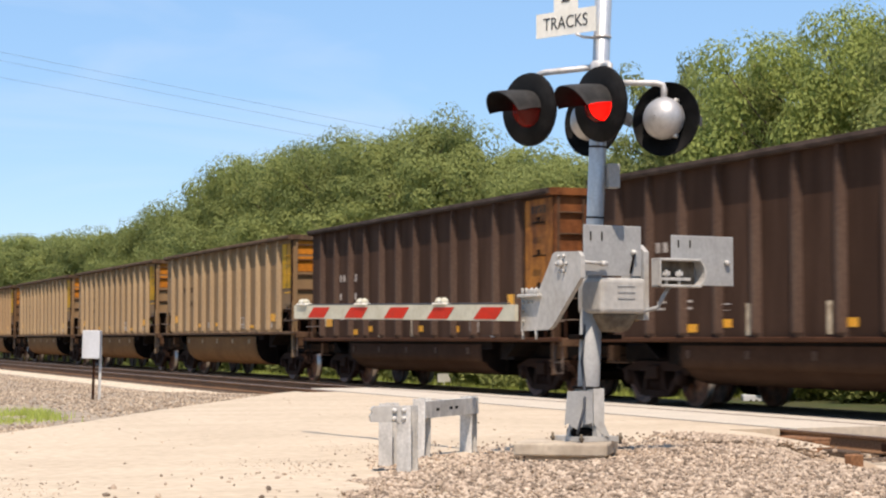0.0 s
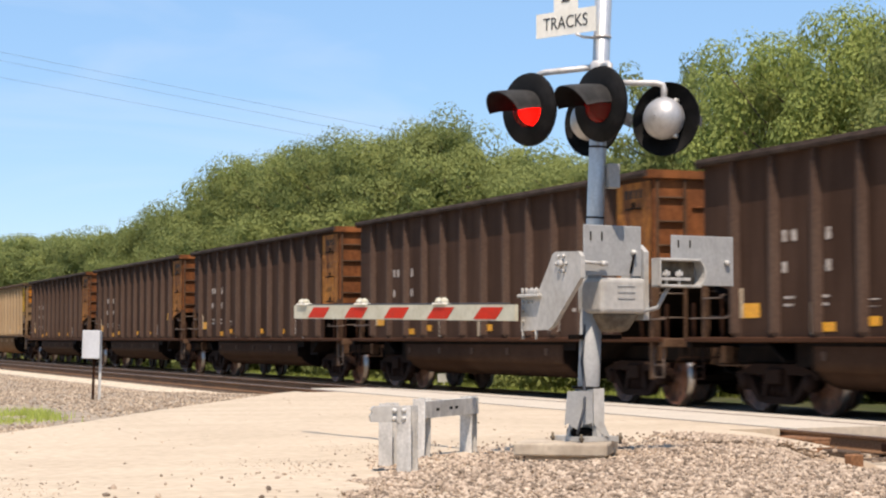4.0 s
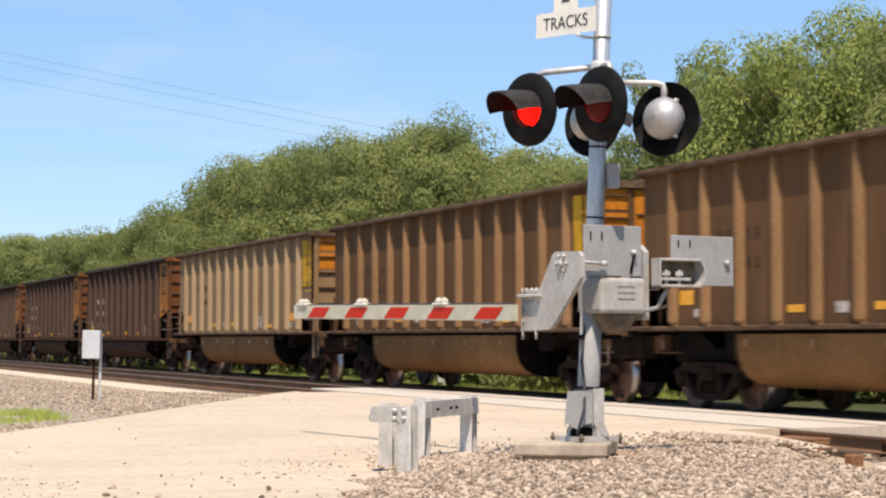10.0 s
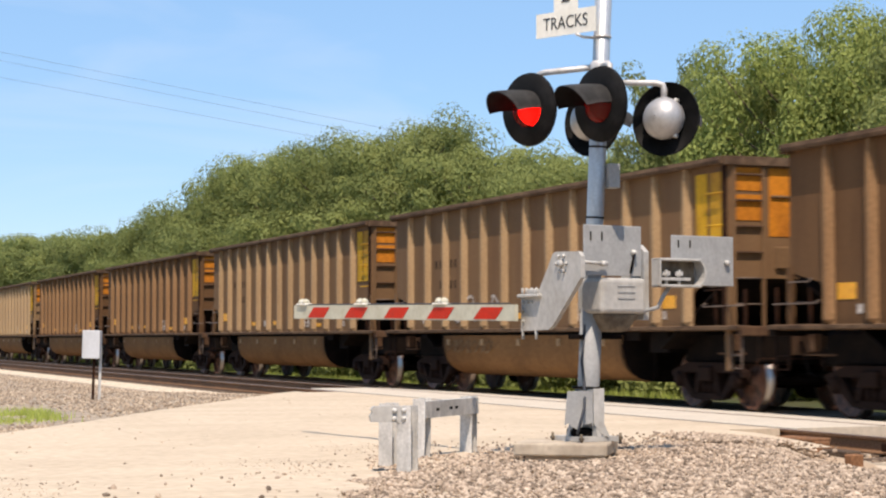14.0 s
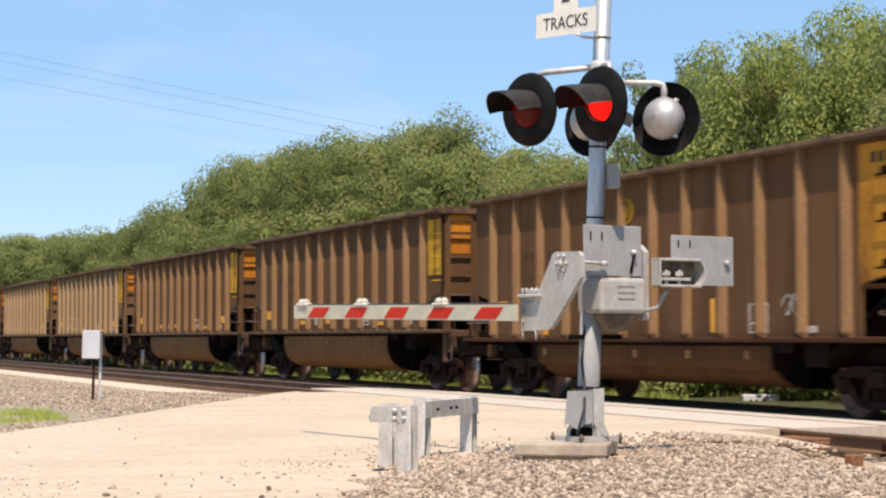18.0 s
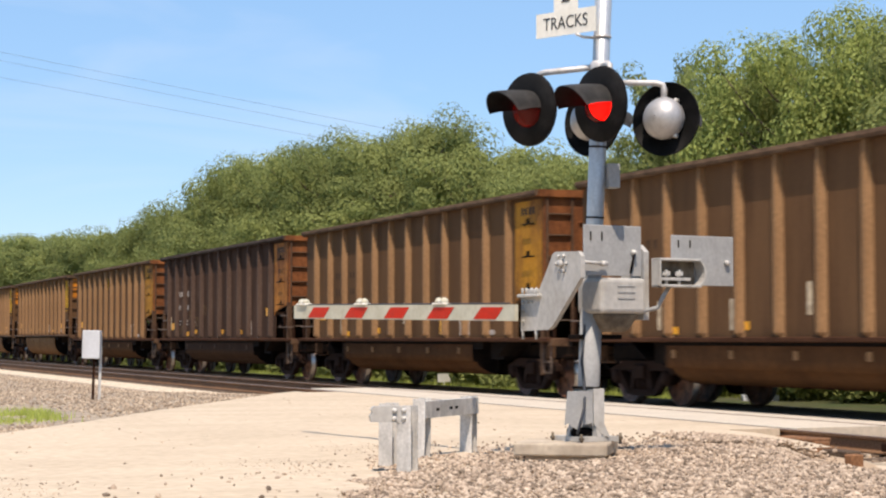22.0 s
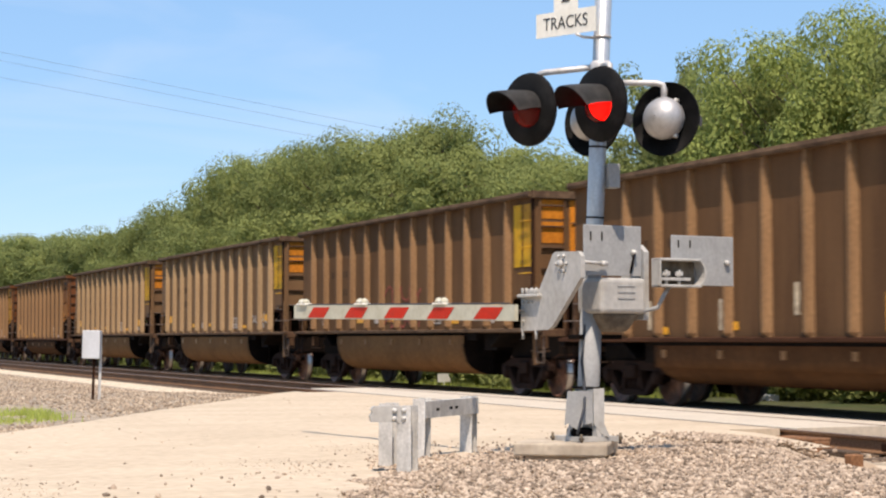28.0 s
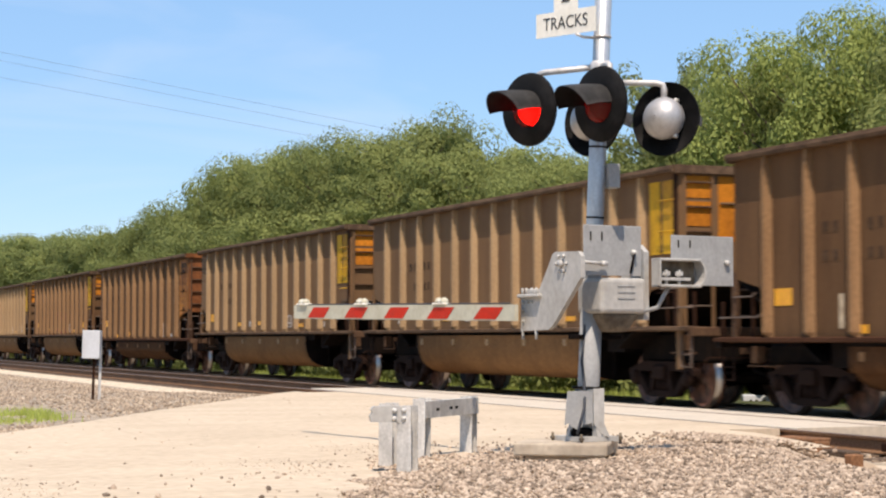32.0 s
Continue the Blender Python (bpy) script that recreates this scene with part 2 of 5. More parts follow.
rail_head = mat("worn_rail_head", (0.30, 0.21, 0.15), 0.5, 0.4, 0.15, 5, (1, 0.1, 1), (0.2, 0.15, 0.12), 0.6, 40, 0.05)
tie_wood = mat("creosoted_tie", (0.085, 0.058, 0.040), 0.9, 0, 0.3, 4, (0.3, 1, 1), (0.15, 0.11, 0.08), 0.6, 30, 0.4, per_object=0.25)
plank_rust = mat("rusted_crossing_edge", (0.24, 0.115, 0.055), 0.85, 0, 0.3, 4, (1, 1, 1), (0.13, 0.07, 0.04), 0.6, 30, 0.4)
bark = mat("grey_brown_bark", (0.14, 0.105, 0.075), 0.9, 0, 0.3, 6, (1, 1, 0.3), (0.08, 0.06, 0.045), 0.6, 40, 0.6, 0.03)
line_mat = mat("weathered_line_wire", (0.20, 0.28, 0.40), 0.6, 0, 0.1, 5)
cable_mat = mat("black_cable", (0.05, 0.055, 0.065), 0.6, 0, 0.1, 5)
white_box = mat("white_painted_steel_box", (0.52, 0.53, 0.54), 0.5, 0, 0.06, 4, (1, 1, 0.4), (0.42, 0.42, 0.41), 0.5, 30, 0.02)
ballast_stone = island_mat("ballast_stone", (0.19, 0.142, 0.102), (0.56, 0.455, 0.34), 0.9, 0, (0.365, 0.28, 0.20))
gravel_stone = island_mat("pinkish_gravel_stone", (0.13, 0.098, 0.073), (0.56, 0.45, 0.345), 0.9, 0, (0.375, 0.288, 0.212))
leaf_mid = island_mat("leaf_green", (0.155, 0.182, 0.056), (0.39, 0.42, 0.15), 0.7, 0.4, (0.27, 0.30, 0.096))
leaf_deep = island_mat("leaf_deep_green", (0.13, 0.158, 0.052), (0.33, 0.362, 0.13), 0.7, 0.4, (0.225, 0.255, 0.084))
leaf_light = island_mat("leaf_light_green", (0.19, 0.225, 0.062), (0.47, 0.52, 0.165), 0.7, 0.4, (0.33, 0.375, 0.108))
shoulder_dust = mat("pale_dusty_ballast_edge", (0.60, 0.50, 0.37), 0.95, 0, 0.25, 3, (1, 1, 1), (0.42, 0.335, 0.24), 0.6, 22, 0.6, 0.03)
chalk_mark = mat("faded_tan_scribble", (0.19, 0.115, 0.058), 0.75, 0, 0.3, 8, (1, 1, 1), (0.11, 0.06, 0.028), 0.9, 30, 0.0, spec=0.05)
grass_blade = island_mat("grass_blade", (0.10, 0.13, 0.025), (0.46, 0.46, 0.14), 0.7, 0.4, (0.25, 0.29, 0.06))
weed_blade = island_mat("weed_blade", (0.26, 0.31, 0.05), (0.66, 0.64, 0.26), 0.7, 0.4, (0.46, 0.52, 0.12))


def red_lens():
    m = bpy.data.materials.new("red_signal_lens")
    m.use_nodes = True
    n, l = m.node_tree.nodes, m.node_tree.links
    b = n["Principled BSDF"]
    b.inputs["Base Color"].default_value, b.inputs["Roughness"].default_value = (0.30, 0.018, 0.012, 1), 0.25
    t, mix = n.new("ShaderNodeBsdfTransparent"), n.new("ShaderNodeMixShader")
    t.inputs["Color"].default_value = (1.0, 0.10, 0.07, 1)
    mix.inputs["Fac"].default_value = 0.72
    l.new(b.outputs["BSDF"], mix.inputs[1])
    l.new(t.outputs["BSDF"], mix.inputs[2])
    l.new(mix.outputs["Shader"], n["Material Output"].inputs["Surface"])
    return m


def glow(name, colour, strength):
    m = bpy.data.materials.new(name)
    m.use_nodes = True
    b = m.node_tree.nodes["Principled BSDF"]
    b.inputs["Base Color"].default_value = (0.02, 0.02, 0.02, 1)
    b.inputs["Emission Color"].default_value, b.inputs["Emission Strength"].default_value = (*colour, 1), strength
    return m


lens_red = red_lens()
lamp_glow = glow("lit_red_bulb", (1.0, 0.05, 0.03), 2.8)


# ---- mesh helpers ----
def box(bm, x0, x1, y0, y1, z0, z1, m=None):
    pts = [Vector((x, y, z)) for z in (z0, z1) for y in (y0, y1) for x in (x0, x1)]
    v = [bm.verts.new(m @ p if m else p) for p in pts]
    for f in ((0, 2, 3, 1), (4, 5, 7, 6), (0, 1, 5, 4), (2, 6, 7, 3), (0, 4, 6, 2), (1, 3, 7, 5)):
        bm.faces.new([v[i] for i in f])
    return v


def bevelled(bm, x0, x1, y0, y1, z0, z1, r=0.01, m=None, seg=2):
    t = bmesh.new()
    box(t, x0, x1, y0, y1, z0, z1)
    bmesh.ops.bevel(t, geom=t.edges[:], offset=r, segments=seg, affect="EDGES", profile=0.5)
    merge(bm, t, m)


def merge(bm, t, m=None):
    if m:
        t.transform(m)
    idx = {}
    for v in t.verts:
        idx[v] = bm.verts.new(v.co)
    for f in t.faces:
        nf = bm.faces.new([idx[v] for v in f.verts])
        nf.smooth = f.smooth
    t.free()


def tube(bm, pts, r, seg=10, cap=True):
    """A pipe along a line of points; r may be a list."""
    pts = [Vector(p) for p in pts]
    rs = r if isinstance(r, (list, tuple)) else [r] * len(pts)
    rings, side = [], None
    for i, p in enumerate(pts):
        d = (pts[min(i + 1, len(pts) - 1)] - pts[max(i - 1, 0)]).normalized()
        if side is None:
            side = d.orthogonal().normalized()
        side = (side - d * side.dot(d)).normalized()
        up = d.cross(side)
        rings.append([bm.verts.new(p + rs[i] * (math.cos(a) * side + math.sin(a) * up))
                      for a in (2 * math.pi * k / seg for k in range(seg))])
    for a, b in zip(rings, rings[1:]):
        for k in range(seg):
            bm.faces.new((a[k], a[(k + 1) % seg], b[(k + 1) % seg], b[k])).smooth = True
    if cap:
        bm.faces.new(rings[0][::-1])
        bm.faces.new(rings[-1])


def prism(bm, poly, lo, hi, axis="y", m=None):
    """A polygon pushed from lo to hi along an axis; poly holds the other two coordinates in order."""
    def at(p, h):
        q = {"x": (h, p[0], p[1]), "y": (p[0], h, p[1]), "z": (p[0], p[1], h)}[axis]
        return m @ Vector(q) if m else Vector(q)
    a = [bm.verts.new(at(p, lo)) for p in poly]
    b = [bm.verts.new(at(p, hi)) for p in poly]
    n = len(poly)
    for k in range(n):
        bm.faces.new((a[k], a[(k + 1) % n], b[(k + 1) % n], b[k]))
    bm.faces.new(a[::-1])
    bm.faces.new(b)


def lathe(bm, prof, seg=24, m=None, smooth=True, caps=True):
    """Turns (radius, height) pairs round the local z axis."""
    rings = []
    for r, h in prof:
        ring = []
        for k in range(seg):
            a = 2 * math.pi * k / seg
            p = Vector((r * math.cos(a), r * math.sin(a), h))
            ring.append(bm.verts.new(m @ p if m else p))
        rings.append(ring)
    for a, b in zip(rings, rings[1:]):
        for k in range(seg):
            bm.faces.new((a[k], a[(k + 1) % seg], b[(k + 1) % seg], b[k])).smooth = smooth
    if caps and prof[0][0] > 0.002:
        bm.faces.new(rings[0][::-1])
    if caps and prof[-1][0] > 0.002:
        bm.faces.new(rings[-1])


def mesh_of(name, bm, material):
    bmesh.ops.recalc_face_normals(bm, faces=bm.faces[:])
    me = bpy.data.meshes.new(name)
    bm.to_mesh(me)
    bm.free()
    me.materials.append(material)
    return me


def part(name, bm, material, parent, label=""):
    """One mesh object under a thing or a part. bm: a bmesh, or a mesh that alike parts share."""
    me = bm if isinstance(bm, bpy.types.Mesh) else mesh_of(name, bm, material)
    ob = new(name, me)
    ob.parent = parent
    return tagged(ob, label)


def thing(name, label, category, m=None, group="", kind="", bm=None, material=None):
    ob = new(name, mesh_of(name, bm, material) if bm else None)
    if m:
        ob.matrix_world = m
    return tagged(ob, label, category, group, kind)


def soup(name, verts, faces, material):
    me = bpy.data.meshes.new(name)
    me.from_pydata(verts, [], faces)
    me.materials.append(material)
    return me


# ---- ground, road, tracks ----
TRACK_NEAR, TRACK_FAR, RAIL_NEAR_Z, RAIL_FAR_Z = 11.68, 15.88, 0.0, -0.15
GAUGE = 0.7525


def height(x, y):
    """The lie of the land: nearly level, a little hollow beside the tracks away from the road."""
    away = min(1.0, max(0.0, (abs(y - 25.5) - 9.5) / 6.0))
    bank = 0.28 * away * max(0.0, min(1.0, (x - 1.0) / 3.0))
    far = -0.25 * min(1.0, max(0.0, (x - 8.0) / 6.0))
    rise = 0.02 * max(0.0, x - 24.0)
    return -0.06 - bank * 0.6 + far + rise + 0.03 * noise.noise((x * 0.35, y * 0.35, 3.0))


def sheet(name, xs, ys, z, material, label, category):
    verts = [(x, y, z(x, y)) for y in ys for x in xs]
    w = len(xs)
    faces = [(j * w + i, j * w + i + 1, (j + 1) * w + i + 1, (j + 1) * w + i) for j in range(len(ys) - 1) for i in range(w - 1)]
    me = soup(name, verts, faces, material)
    for p in me.polygons:
        p.use_smooth = True
    return tagged(new(name, me), label, category, "", "structure")


def steps(*spans):
    out = []
    for a, b, d in spans:
        out += list(np.arange(a, b, d))
    return [float(v) for v in out] + [float(spans[-1][1])]


GX = steps((-900, -60, 120), (-60, -6, 9), (-6, 30, 0.6), (30, 90, 6), (90, 1500, 200))
GY = steps((-700, -40, 110), (-40, 4, 6), (4, 60, 0.7), (60, 200, 10), (200, 3000, 300))
ground = sheet("ground", GX, GY, height, earth, "sandy earth with rough grass beyond the tracks", "ground")
ground.data.materials.append(meadow)
ground.data.materials.append(ballast_bed)
for p in ground.data.polygons:
    if p.center.x > 18.6 or p.center.y < 2 or (p.center.x < 3.2 and p.center.y > 27):
        p.material_index = 1
    elif 2.6 < p.center.x < 10 and p.center.y > 18:
        p.material_index = 2


def road_edge(x):
    """Both edges of the dirt road, which widens away from the tracks."""
    wide = max(0.0, 9.0 - x)
    return 15.0 - 0.10 * wide ** 1.35, max(19.0, 31.65 - 1.884 * (8.886 - x))


def road_strip():
    verts, faces, n = [], [], 26
    xs = steps((-30, -4, 2.0), (-4, 10.2, 0.4))
    for x in xs:
        lo, hi = road_edge(x)
        lo = lo if x > 6.5 else lo - 5.2 * min(1.0, (6.5 - x) / 2.2)
        for k in range(n + 1):
            f = k / n
            y = lo + (hi - lo) * f + 0.25 * (noise.noise((x * 0.7, k * 9.1, 1)) if k in (0, n) else 0)
            fall = max(0.0, abs(f - 0.5) - 0.42) / 0.08
            verts.append((x, y, 0.0 - 0.075 * fall + 0.012 * noise.noise((x * 0.6, y * 0.6, 9))))
    w = n + 1
    for j in range(len(xs) - 1):
        for k in range(n):
            faces.append((j * w + k, (j + 1) * w + k, (j + 1) * w + k + 1, j * w + k + 1))
    me = soup("road", verts, faces, dirt_road)
    for p in me.polygons:
        p.use_smooth = True
    return tagged(new("road", me), "pale packed dirt road leading up to the railway crossing", "road", "", "structure")


road_strip()

# concrete panels between and beside the rails, with open flangeways
crossing = thing("crossing_surface", "dusty pale concrete panels laid between the rails", "level crossing", kind="structure")
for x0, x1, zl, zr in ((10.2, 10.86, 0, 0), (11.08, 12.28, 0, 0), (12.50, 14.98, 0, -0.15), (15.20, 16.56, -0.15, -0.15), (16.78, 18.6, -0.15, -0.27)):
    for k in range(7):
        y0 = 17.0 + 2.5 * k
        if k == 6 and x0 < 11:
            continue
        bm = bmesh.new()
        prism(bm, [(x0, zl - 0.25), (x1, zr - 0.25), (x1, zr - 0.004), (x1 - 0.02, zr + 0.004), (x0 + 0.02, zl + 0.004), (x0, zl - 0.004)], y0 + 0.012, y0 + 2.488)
        # far-track panels have that shade in their colour
        part("concrete_panel", bm, dirt_road if x0 < 11 else panel_concrete if x0 < 15 else shaded_panel, crossing)


def rail_mesh(name, y0, y1):
    bm = bmesh.new()
    half = [(0.070, -0.17), (0.070, -0.160), (0.012, -0.142), (0.009, -0.045), (0.034, -0.032), (0.036, -0.006), (0.028, 0.0)]
    prism(bm, half + [(-x, z) for x, z in half[::-1]], y0, y1)
    me = mesh_of(name, bm, rail_rust)
    me.materials.append(rail_head)
    for p in me.polygons:
        if p.normal.z > 0.6 and p.center.z > -0.01:
            p.material_index = 1
    return me


rail_me = rail_mesh("rail", -60.0, 420.0)
tie_bm = bmesh.new()
bevelled(tie_bm, -1.3, 1.3, -0.115, 0.115, -0.36, -0.18, 0.012, seg=1)
tie_me = mesh_of("tie", tie_bm, tie_wood)
for name, cx, cz in (("near_track", TRACK_NEAR, RAIL_NEAR_Z), ("far_track", TRACK_FAR, RAIL_FAR_Z)):
    track = thing(name, "rusty steel rails on creosoted wooden ties in ballast", "railway track", pose(cx, 0, cz), kind="structure")
    for side in (-1, 1):
        r = part("rail", rail_me, None, track)
        r.location.x = side * GAUGE
    for k in range(190):
        y = -10 + 0.55 * k
        if 16.6 < y < 34.6:
            continue
        r = part("tie", tie_me, None, track)
        r.location.y, r.location.x = y, random.uniform(-0.03, 0.03)

# ballast beds, on both sides of the road
def bed(name, y0, y1):
    bm = bmesh.new()
    prism(bm, [(9.1, -0.55), (9.85, -0.215), (10.36, -0.195), (10.40, -0.235), (13.3, -0.235), (14.2, -0.39), (17.6, -0.39), (18.8, -0.75)], y0, y1)
    return thing(name, "grey-brown crushed stone ballast under the tracks", "ballast", kind="structure", bm=bm, material=ballast_bed)


bed("ballast_bed", -60.0, 16.9)
bed("ballast_bed", 34.6, 420.0)
bm = bmesh.new()
prism(bm, [(9.55, -0.40), (9.82, -0.212), (10.30, -0.192), (10.52, -0.196), (10.56, -0.26)], 34.62, 180.0)
thing("ballast_shoulder", "pale dusty edge of the ballast along the tie ends", "ballast", kind="structure", bm=bm, material=shoulder_dust)


def stone_variants(n, seed):
    rnd = random.Random(seed)
    out = []
    for _ in range(n):
        t = bmesh.new()
        bmesh.ops.create_icosphere(t, subdivisions=1, radius=1.0)
        sc = Vector((rnd.uniform(0.8, 1.25), rnd.uniform(0.6, 1.0), rnd.uniform(0.45, 0.8)))
        vs = []
        for v in t.verts:
            vs.append([c * s * rnd.uniform(0.72, 1.15) for c, s in zip(v.co, sc)])
        t.verts.index_update()
        out.append((np.array(vs), np.array([[v.index for v in f.verts] for f in t.faces])))
        t.free()
    return out


STONES = stone_variants(14, 4)


def stones(name, places, material, label, seed, sunk=0.2):
    """Loose stones joined into one sheet; places: x, y, z, size."""
    rng = np.random.default_rng(seed)
    vs, fs, base = [], [], 0
    for x, y, z, s in places:
        v, f = STONES[rng.integers(len(STONES))]
        a, b = rng.uniform(0, 2 * math.pi, 2)
        ca, sa, cb, sb = math.cos(a), math.sin(a), math.cos(b), math.sin(b)
        rot = np.array([[ca, -sa, 0], [sa, ca, 0], [0, 0, 1]]) @ np.array([[1, 0, 0], [0, cb, -sb], [0, sb, cb]])
        vs.append(v @ rot.T * s + (x, y, z + s * sunk))
        fs.append(f + base)
        base += len(v)
    me = soup(name, np.concatenate(vs).tolist(), np.concatenate(fs).tolist(), material)
    return tagged(new(name, me), label, "stones", "", "stuff")


def gravel_places(n, seed):
    rnd, out = random.Random(seed), []
    while len(out) < n:
        x, y = rnd.uniform(2.2, 9.7), rnd.uniform(7.5, 17.2)
        # the gravel lies round the signal's foot and thins out towards the road
        edge = 12.9 + 0.55 * (x - 4.2) + 0.8 * noise.noise((x * 0.8, y * 0.8, 5)) if x < 9.2 else 15.9
        over = y - edge
        # only a few stones lie out on the road itself
        if 0.926 * x - 0.374 * y < -0.55 + 0.35 * noise.noise((x * 1.3, y * 1.3, 2)) and rnd.random() > 0.012:
            continue
        side, deep = 0.926 * x - 0.374 * y, 0.374 * x + 0.926 * y
        if side / deep > 0.20 and deep > 14.9 or side / deep > 0.185 and deep > 16.6:
            continue
        if over > 0 and rnd.random() > math.exp(-over * 2.0) * 0.5:
            continue
        if math.hypot(x - 6.47, y - 13.33) < 0.42:
            continue
        out.append((x, y, 0.0 if over > -1 else 0.01, rnd.choice((0.008, 0.010, 0.013, 0.017, 0.025)) * rnd.uniform(0.8, 1.2)))
    return out


def mound(x, y):
    """The gravel apron round the foot of the signal."""
    d = 0.08 * max(0.0, 1 - math.hypot((x - 7.6) / 1.6, (y - 13.2) / 1.8))
    brink = 8.15 + 1.2 * max(0.0, min(1.0, (y - 12.8) / 1.9))
    fall = 0.26 * max(0.0, min(1.0, (x - brink) / 0.7))
    return -0.02 + d - fall + 0.02 * noise.noise((x, y, 2))


gravel_x = steps((1.8, 10.6, 0.35))
sheet("gravel_apron", gravel_x, steps((6.0, 12.6, 0.35)), lambda x, y: mound(x, y), gravel_bed, "pinkish gravel apron beside the dirt road", "gravel")
sheet("gravel_apron", steps((5.6, 10.6, 0.35)), steps((12.6, 15.4, 0.35)), lambda x, y: mound(x, y) - 0.10 * max(0, 6.4 - x), gravel_bed, "pinkish gravel round the foot of the signal", "gravel")
sheet("sand_patch", steps((9.5, 10.62, 0.12)), steps((13.3, 15.7, 0.12)), lambda x, y: -0.20 + 0.03 * noise.noise((x * 2, y * 2, 3)) - 0.35 * max(0, 9.85 - x) - 0.2 * max(0, 13.9 - y), dirt_road, "pale drifted sand beside the near rail", "sand")
rnd = random.Random(17)
heap = []
for _ in range(2600):
    x, y = rnd.gauss(9.5, 0.30), rnd.gauss(15.5, 0.42)
    heap.append((x, y, 0.01 - 0.26 * max(0.0, min(1.0, (x - 9.5) / 0.6)), rnd.uniform(0.012, 0.030)))
stones("gravel", [(x, y, z + max(mound(x, y), 0.004 if x < (8.6 if y > 13.4 else 7.7) else -1.0), s) for x, y, z, s in gravel_places(36000, 11)] + heap, gravel_stone, "loose pinkish gravel stones round the signal", 12, 0.0)


def ballast_places(n, y0, y1, seed, x0=8.6, x1=13.4):
    rnd, out = random.Random(seed), []
    for _ in range(n):
        x = rnd.uniform(x0, x1)
        y = y0 + (y1 - y0) * rnd.random() ** 1.6
        z = -0.55 + 0.37 * (x - 9.1) if x < 9.95 else -0.235
        out.append((x, y, max(z, height(x, y)), rnd.uniform(0.022, 0.045)))
    return out


def shoulder_places(n, seed):
    """The spread of coarse gravel between the road and the track, round the post box."""
    rnd, out = random.Random(seed), []
    while len(out) < n:
        x = rnd.uniform(2.8, 9.6)
        y = 19 + 48 * rnd.random() ** 1.5
        lo = road_edge(x)[1] - 0.35 + 0.5 * noise.noise((x * 0.9, y * 0.9, 4))
        if y > lo and not (x < 4.9 - 0.02 * (y - 24) and 22 < y < 29 and rnd.random() < 0.85):
            out.append((x, y, height(x, y) + 0.003, rnd.uniform(0.014, 0.032)))
    return out


stones("ballast", ballast_places(9000, 34.5, 80, 21) + ballast_places(2500, 8.0, 16.9, 22, 10.3, 13.4) + shoulder_places(17000, 24), ballast_stone, "crushed ballast stones beside the rails", 23)

# broken plank ends and rusty plates where the panels stop beside the near rail
edge_bits = thing("crossing_edge", "rusty steel plate and split timber beside the near rail", "crossing edge", Matrix.Translation((10.45, 16.6, -0.2)))
for name, x0, x1, y0, y1, z0, z1, yaw, material in (("timber", -0.10, 0.10, -0.95, 0.2, 0.02, 0.14, 3, plank_rust), ("timber", -0.06, 0.12, -1.6, -1.15, -0.02, 0.08, -2, tie_wood), ("steel_block", -0.745, -0.61, -2.53, -2.40, -0.04, 0.115, 1, plank_rust), ("joint_bar", 0.36, 0.40, -2.4, -1.5, 0.06, 0.15, 0, rust_steel), ("timber", -0.42, -0.22, -1.2, 0.5, -0.04, 0.05, -6, tie_wood),
                                                    ("steel_block", -0.50, -0.36, -0.55, -0.30, -0.02, 0.14, 10, rust_steel), ("steel_plate", -0.20, 0.08, -0.9, -0.3, 0.13, 0.17, 8, plank_rust),
                                                    ("splinter", -0.7, -0.62, -0.9, 0.3, -0.04, 0.02, -14, plank_rust)):
    bm = bmesh.new()
    bevelled(bm, x0, x1, y0, y1, z0, z1, 0.012, Matrix.Rotation(radians(yaw), 4, "Z"), 1)
    part(name, bm, material, edge_bits)

rnd = random.Random(55)
pebbles = []
for _ in range(6000):
    x, y = rnd.uniform(0.8, 6.5), rnd.uniform(9.5, 16)
    if noise.noise((x * 0.9, y * 0.55, 7)) + 0.4 * noise.noise((x * 3, y * 2, 8)) > 0.16 + 0.05 * max(0, y - 13):
        pebbles.append((x, y, 0.0, rnd.choice((0.004, 0.005, 0.007, 0.010))))
for _ in range(260):
    x, y = rnd.uniform(1.5, 9.5), rnd.uniform(11.5, 31)
    lo, hi = road_edge(x)
    if y < hi - 0.3:
        pebbles.append((x, y, 0.0, rnd.choice((0.006, 0.008, 0.010, 0.018))))
stones("pebbles", pebbles, gravel_stone, "loose pebbles strewn over the dirt road", 56)


# ---- the coal train ----
PITCH, FIRST, LAST = 16.2, -6, 25
TOP, HALF = 3.94, 1.50


def car_body(kind):
    """Rib places and sill height of the two kinds of gondola."""
    if kind == "A":
        return [7.245 - 0.97 - 1.095 * i for i in range(12)], 1.13
    return [7.245 - 1.03 - 1.023 * i for i in range(13)], 1.31


def rib_mesh(sill, material):
    """A pressed hat-section stake, slim at the top and full lower down."""
    bm = bmesh.new()
    zs = [sill + 0.02, sill + 0.10, TOP - 0.85, TOP - 0.50, TOP - 0.105]
    foot, face, deep = [0.095, 0.090, 0.085, 0.058, 0.032], [0.038, 0.038, 0.038, 0.034, 0.026], [0.04, 0.118, 0.118, 0.112, 0.100]
    rings = []
    for z, w, f, d in zip(zs, foot, face, deep):
        rings.append([bm.verts.new(p) for p in ((0.0, w, z), (-d, f, z), (-d, -f, z), (0.0, -w, z))])
    for a, b in zip(rings, rings[1:]):
        for k in range(3):
            bm.faces.new((a[k], a[k + 1], b[k + 1], b[k]))
    bm.faces.new(rings[0][::-1])
    bm.faces.new(rings[-1])
    return mesh_of("rib", bm, material)


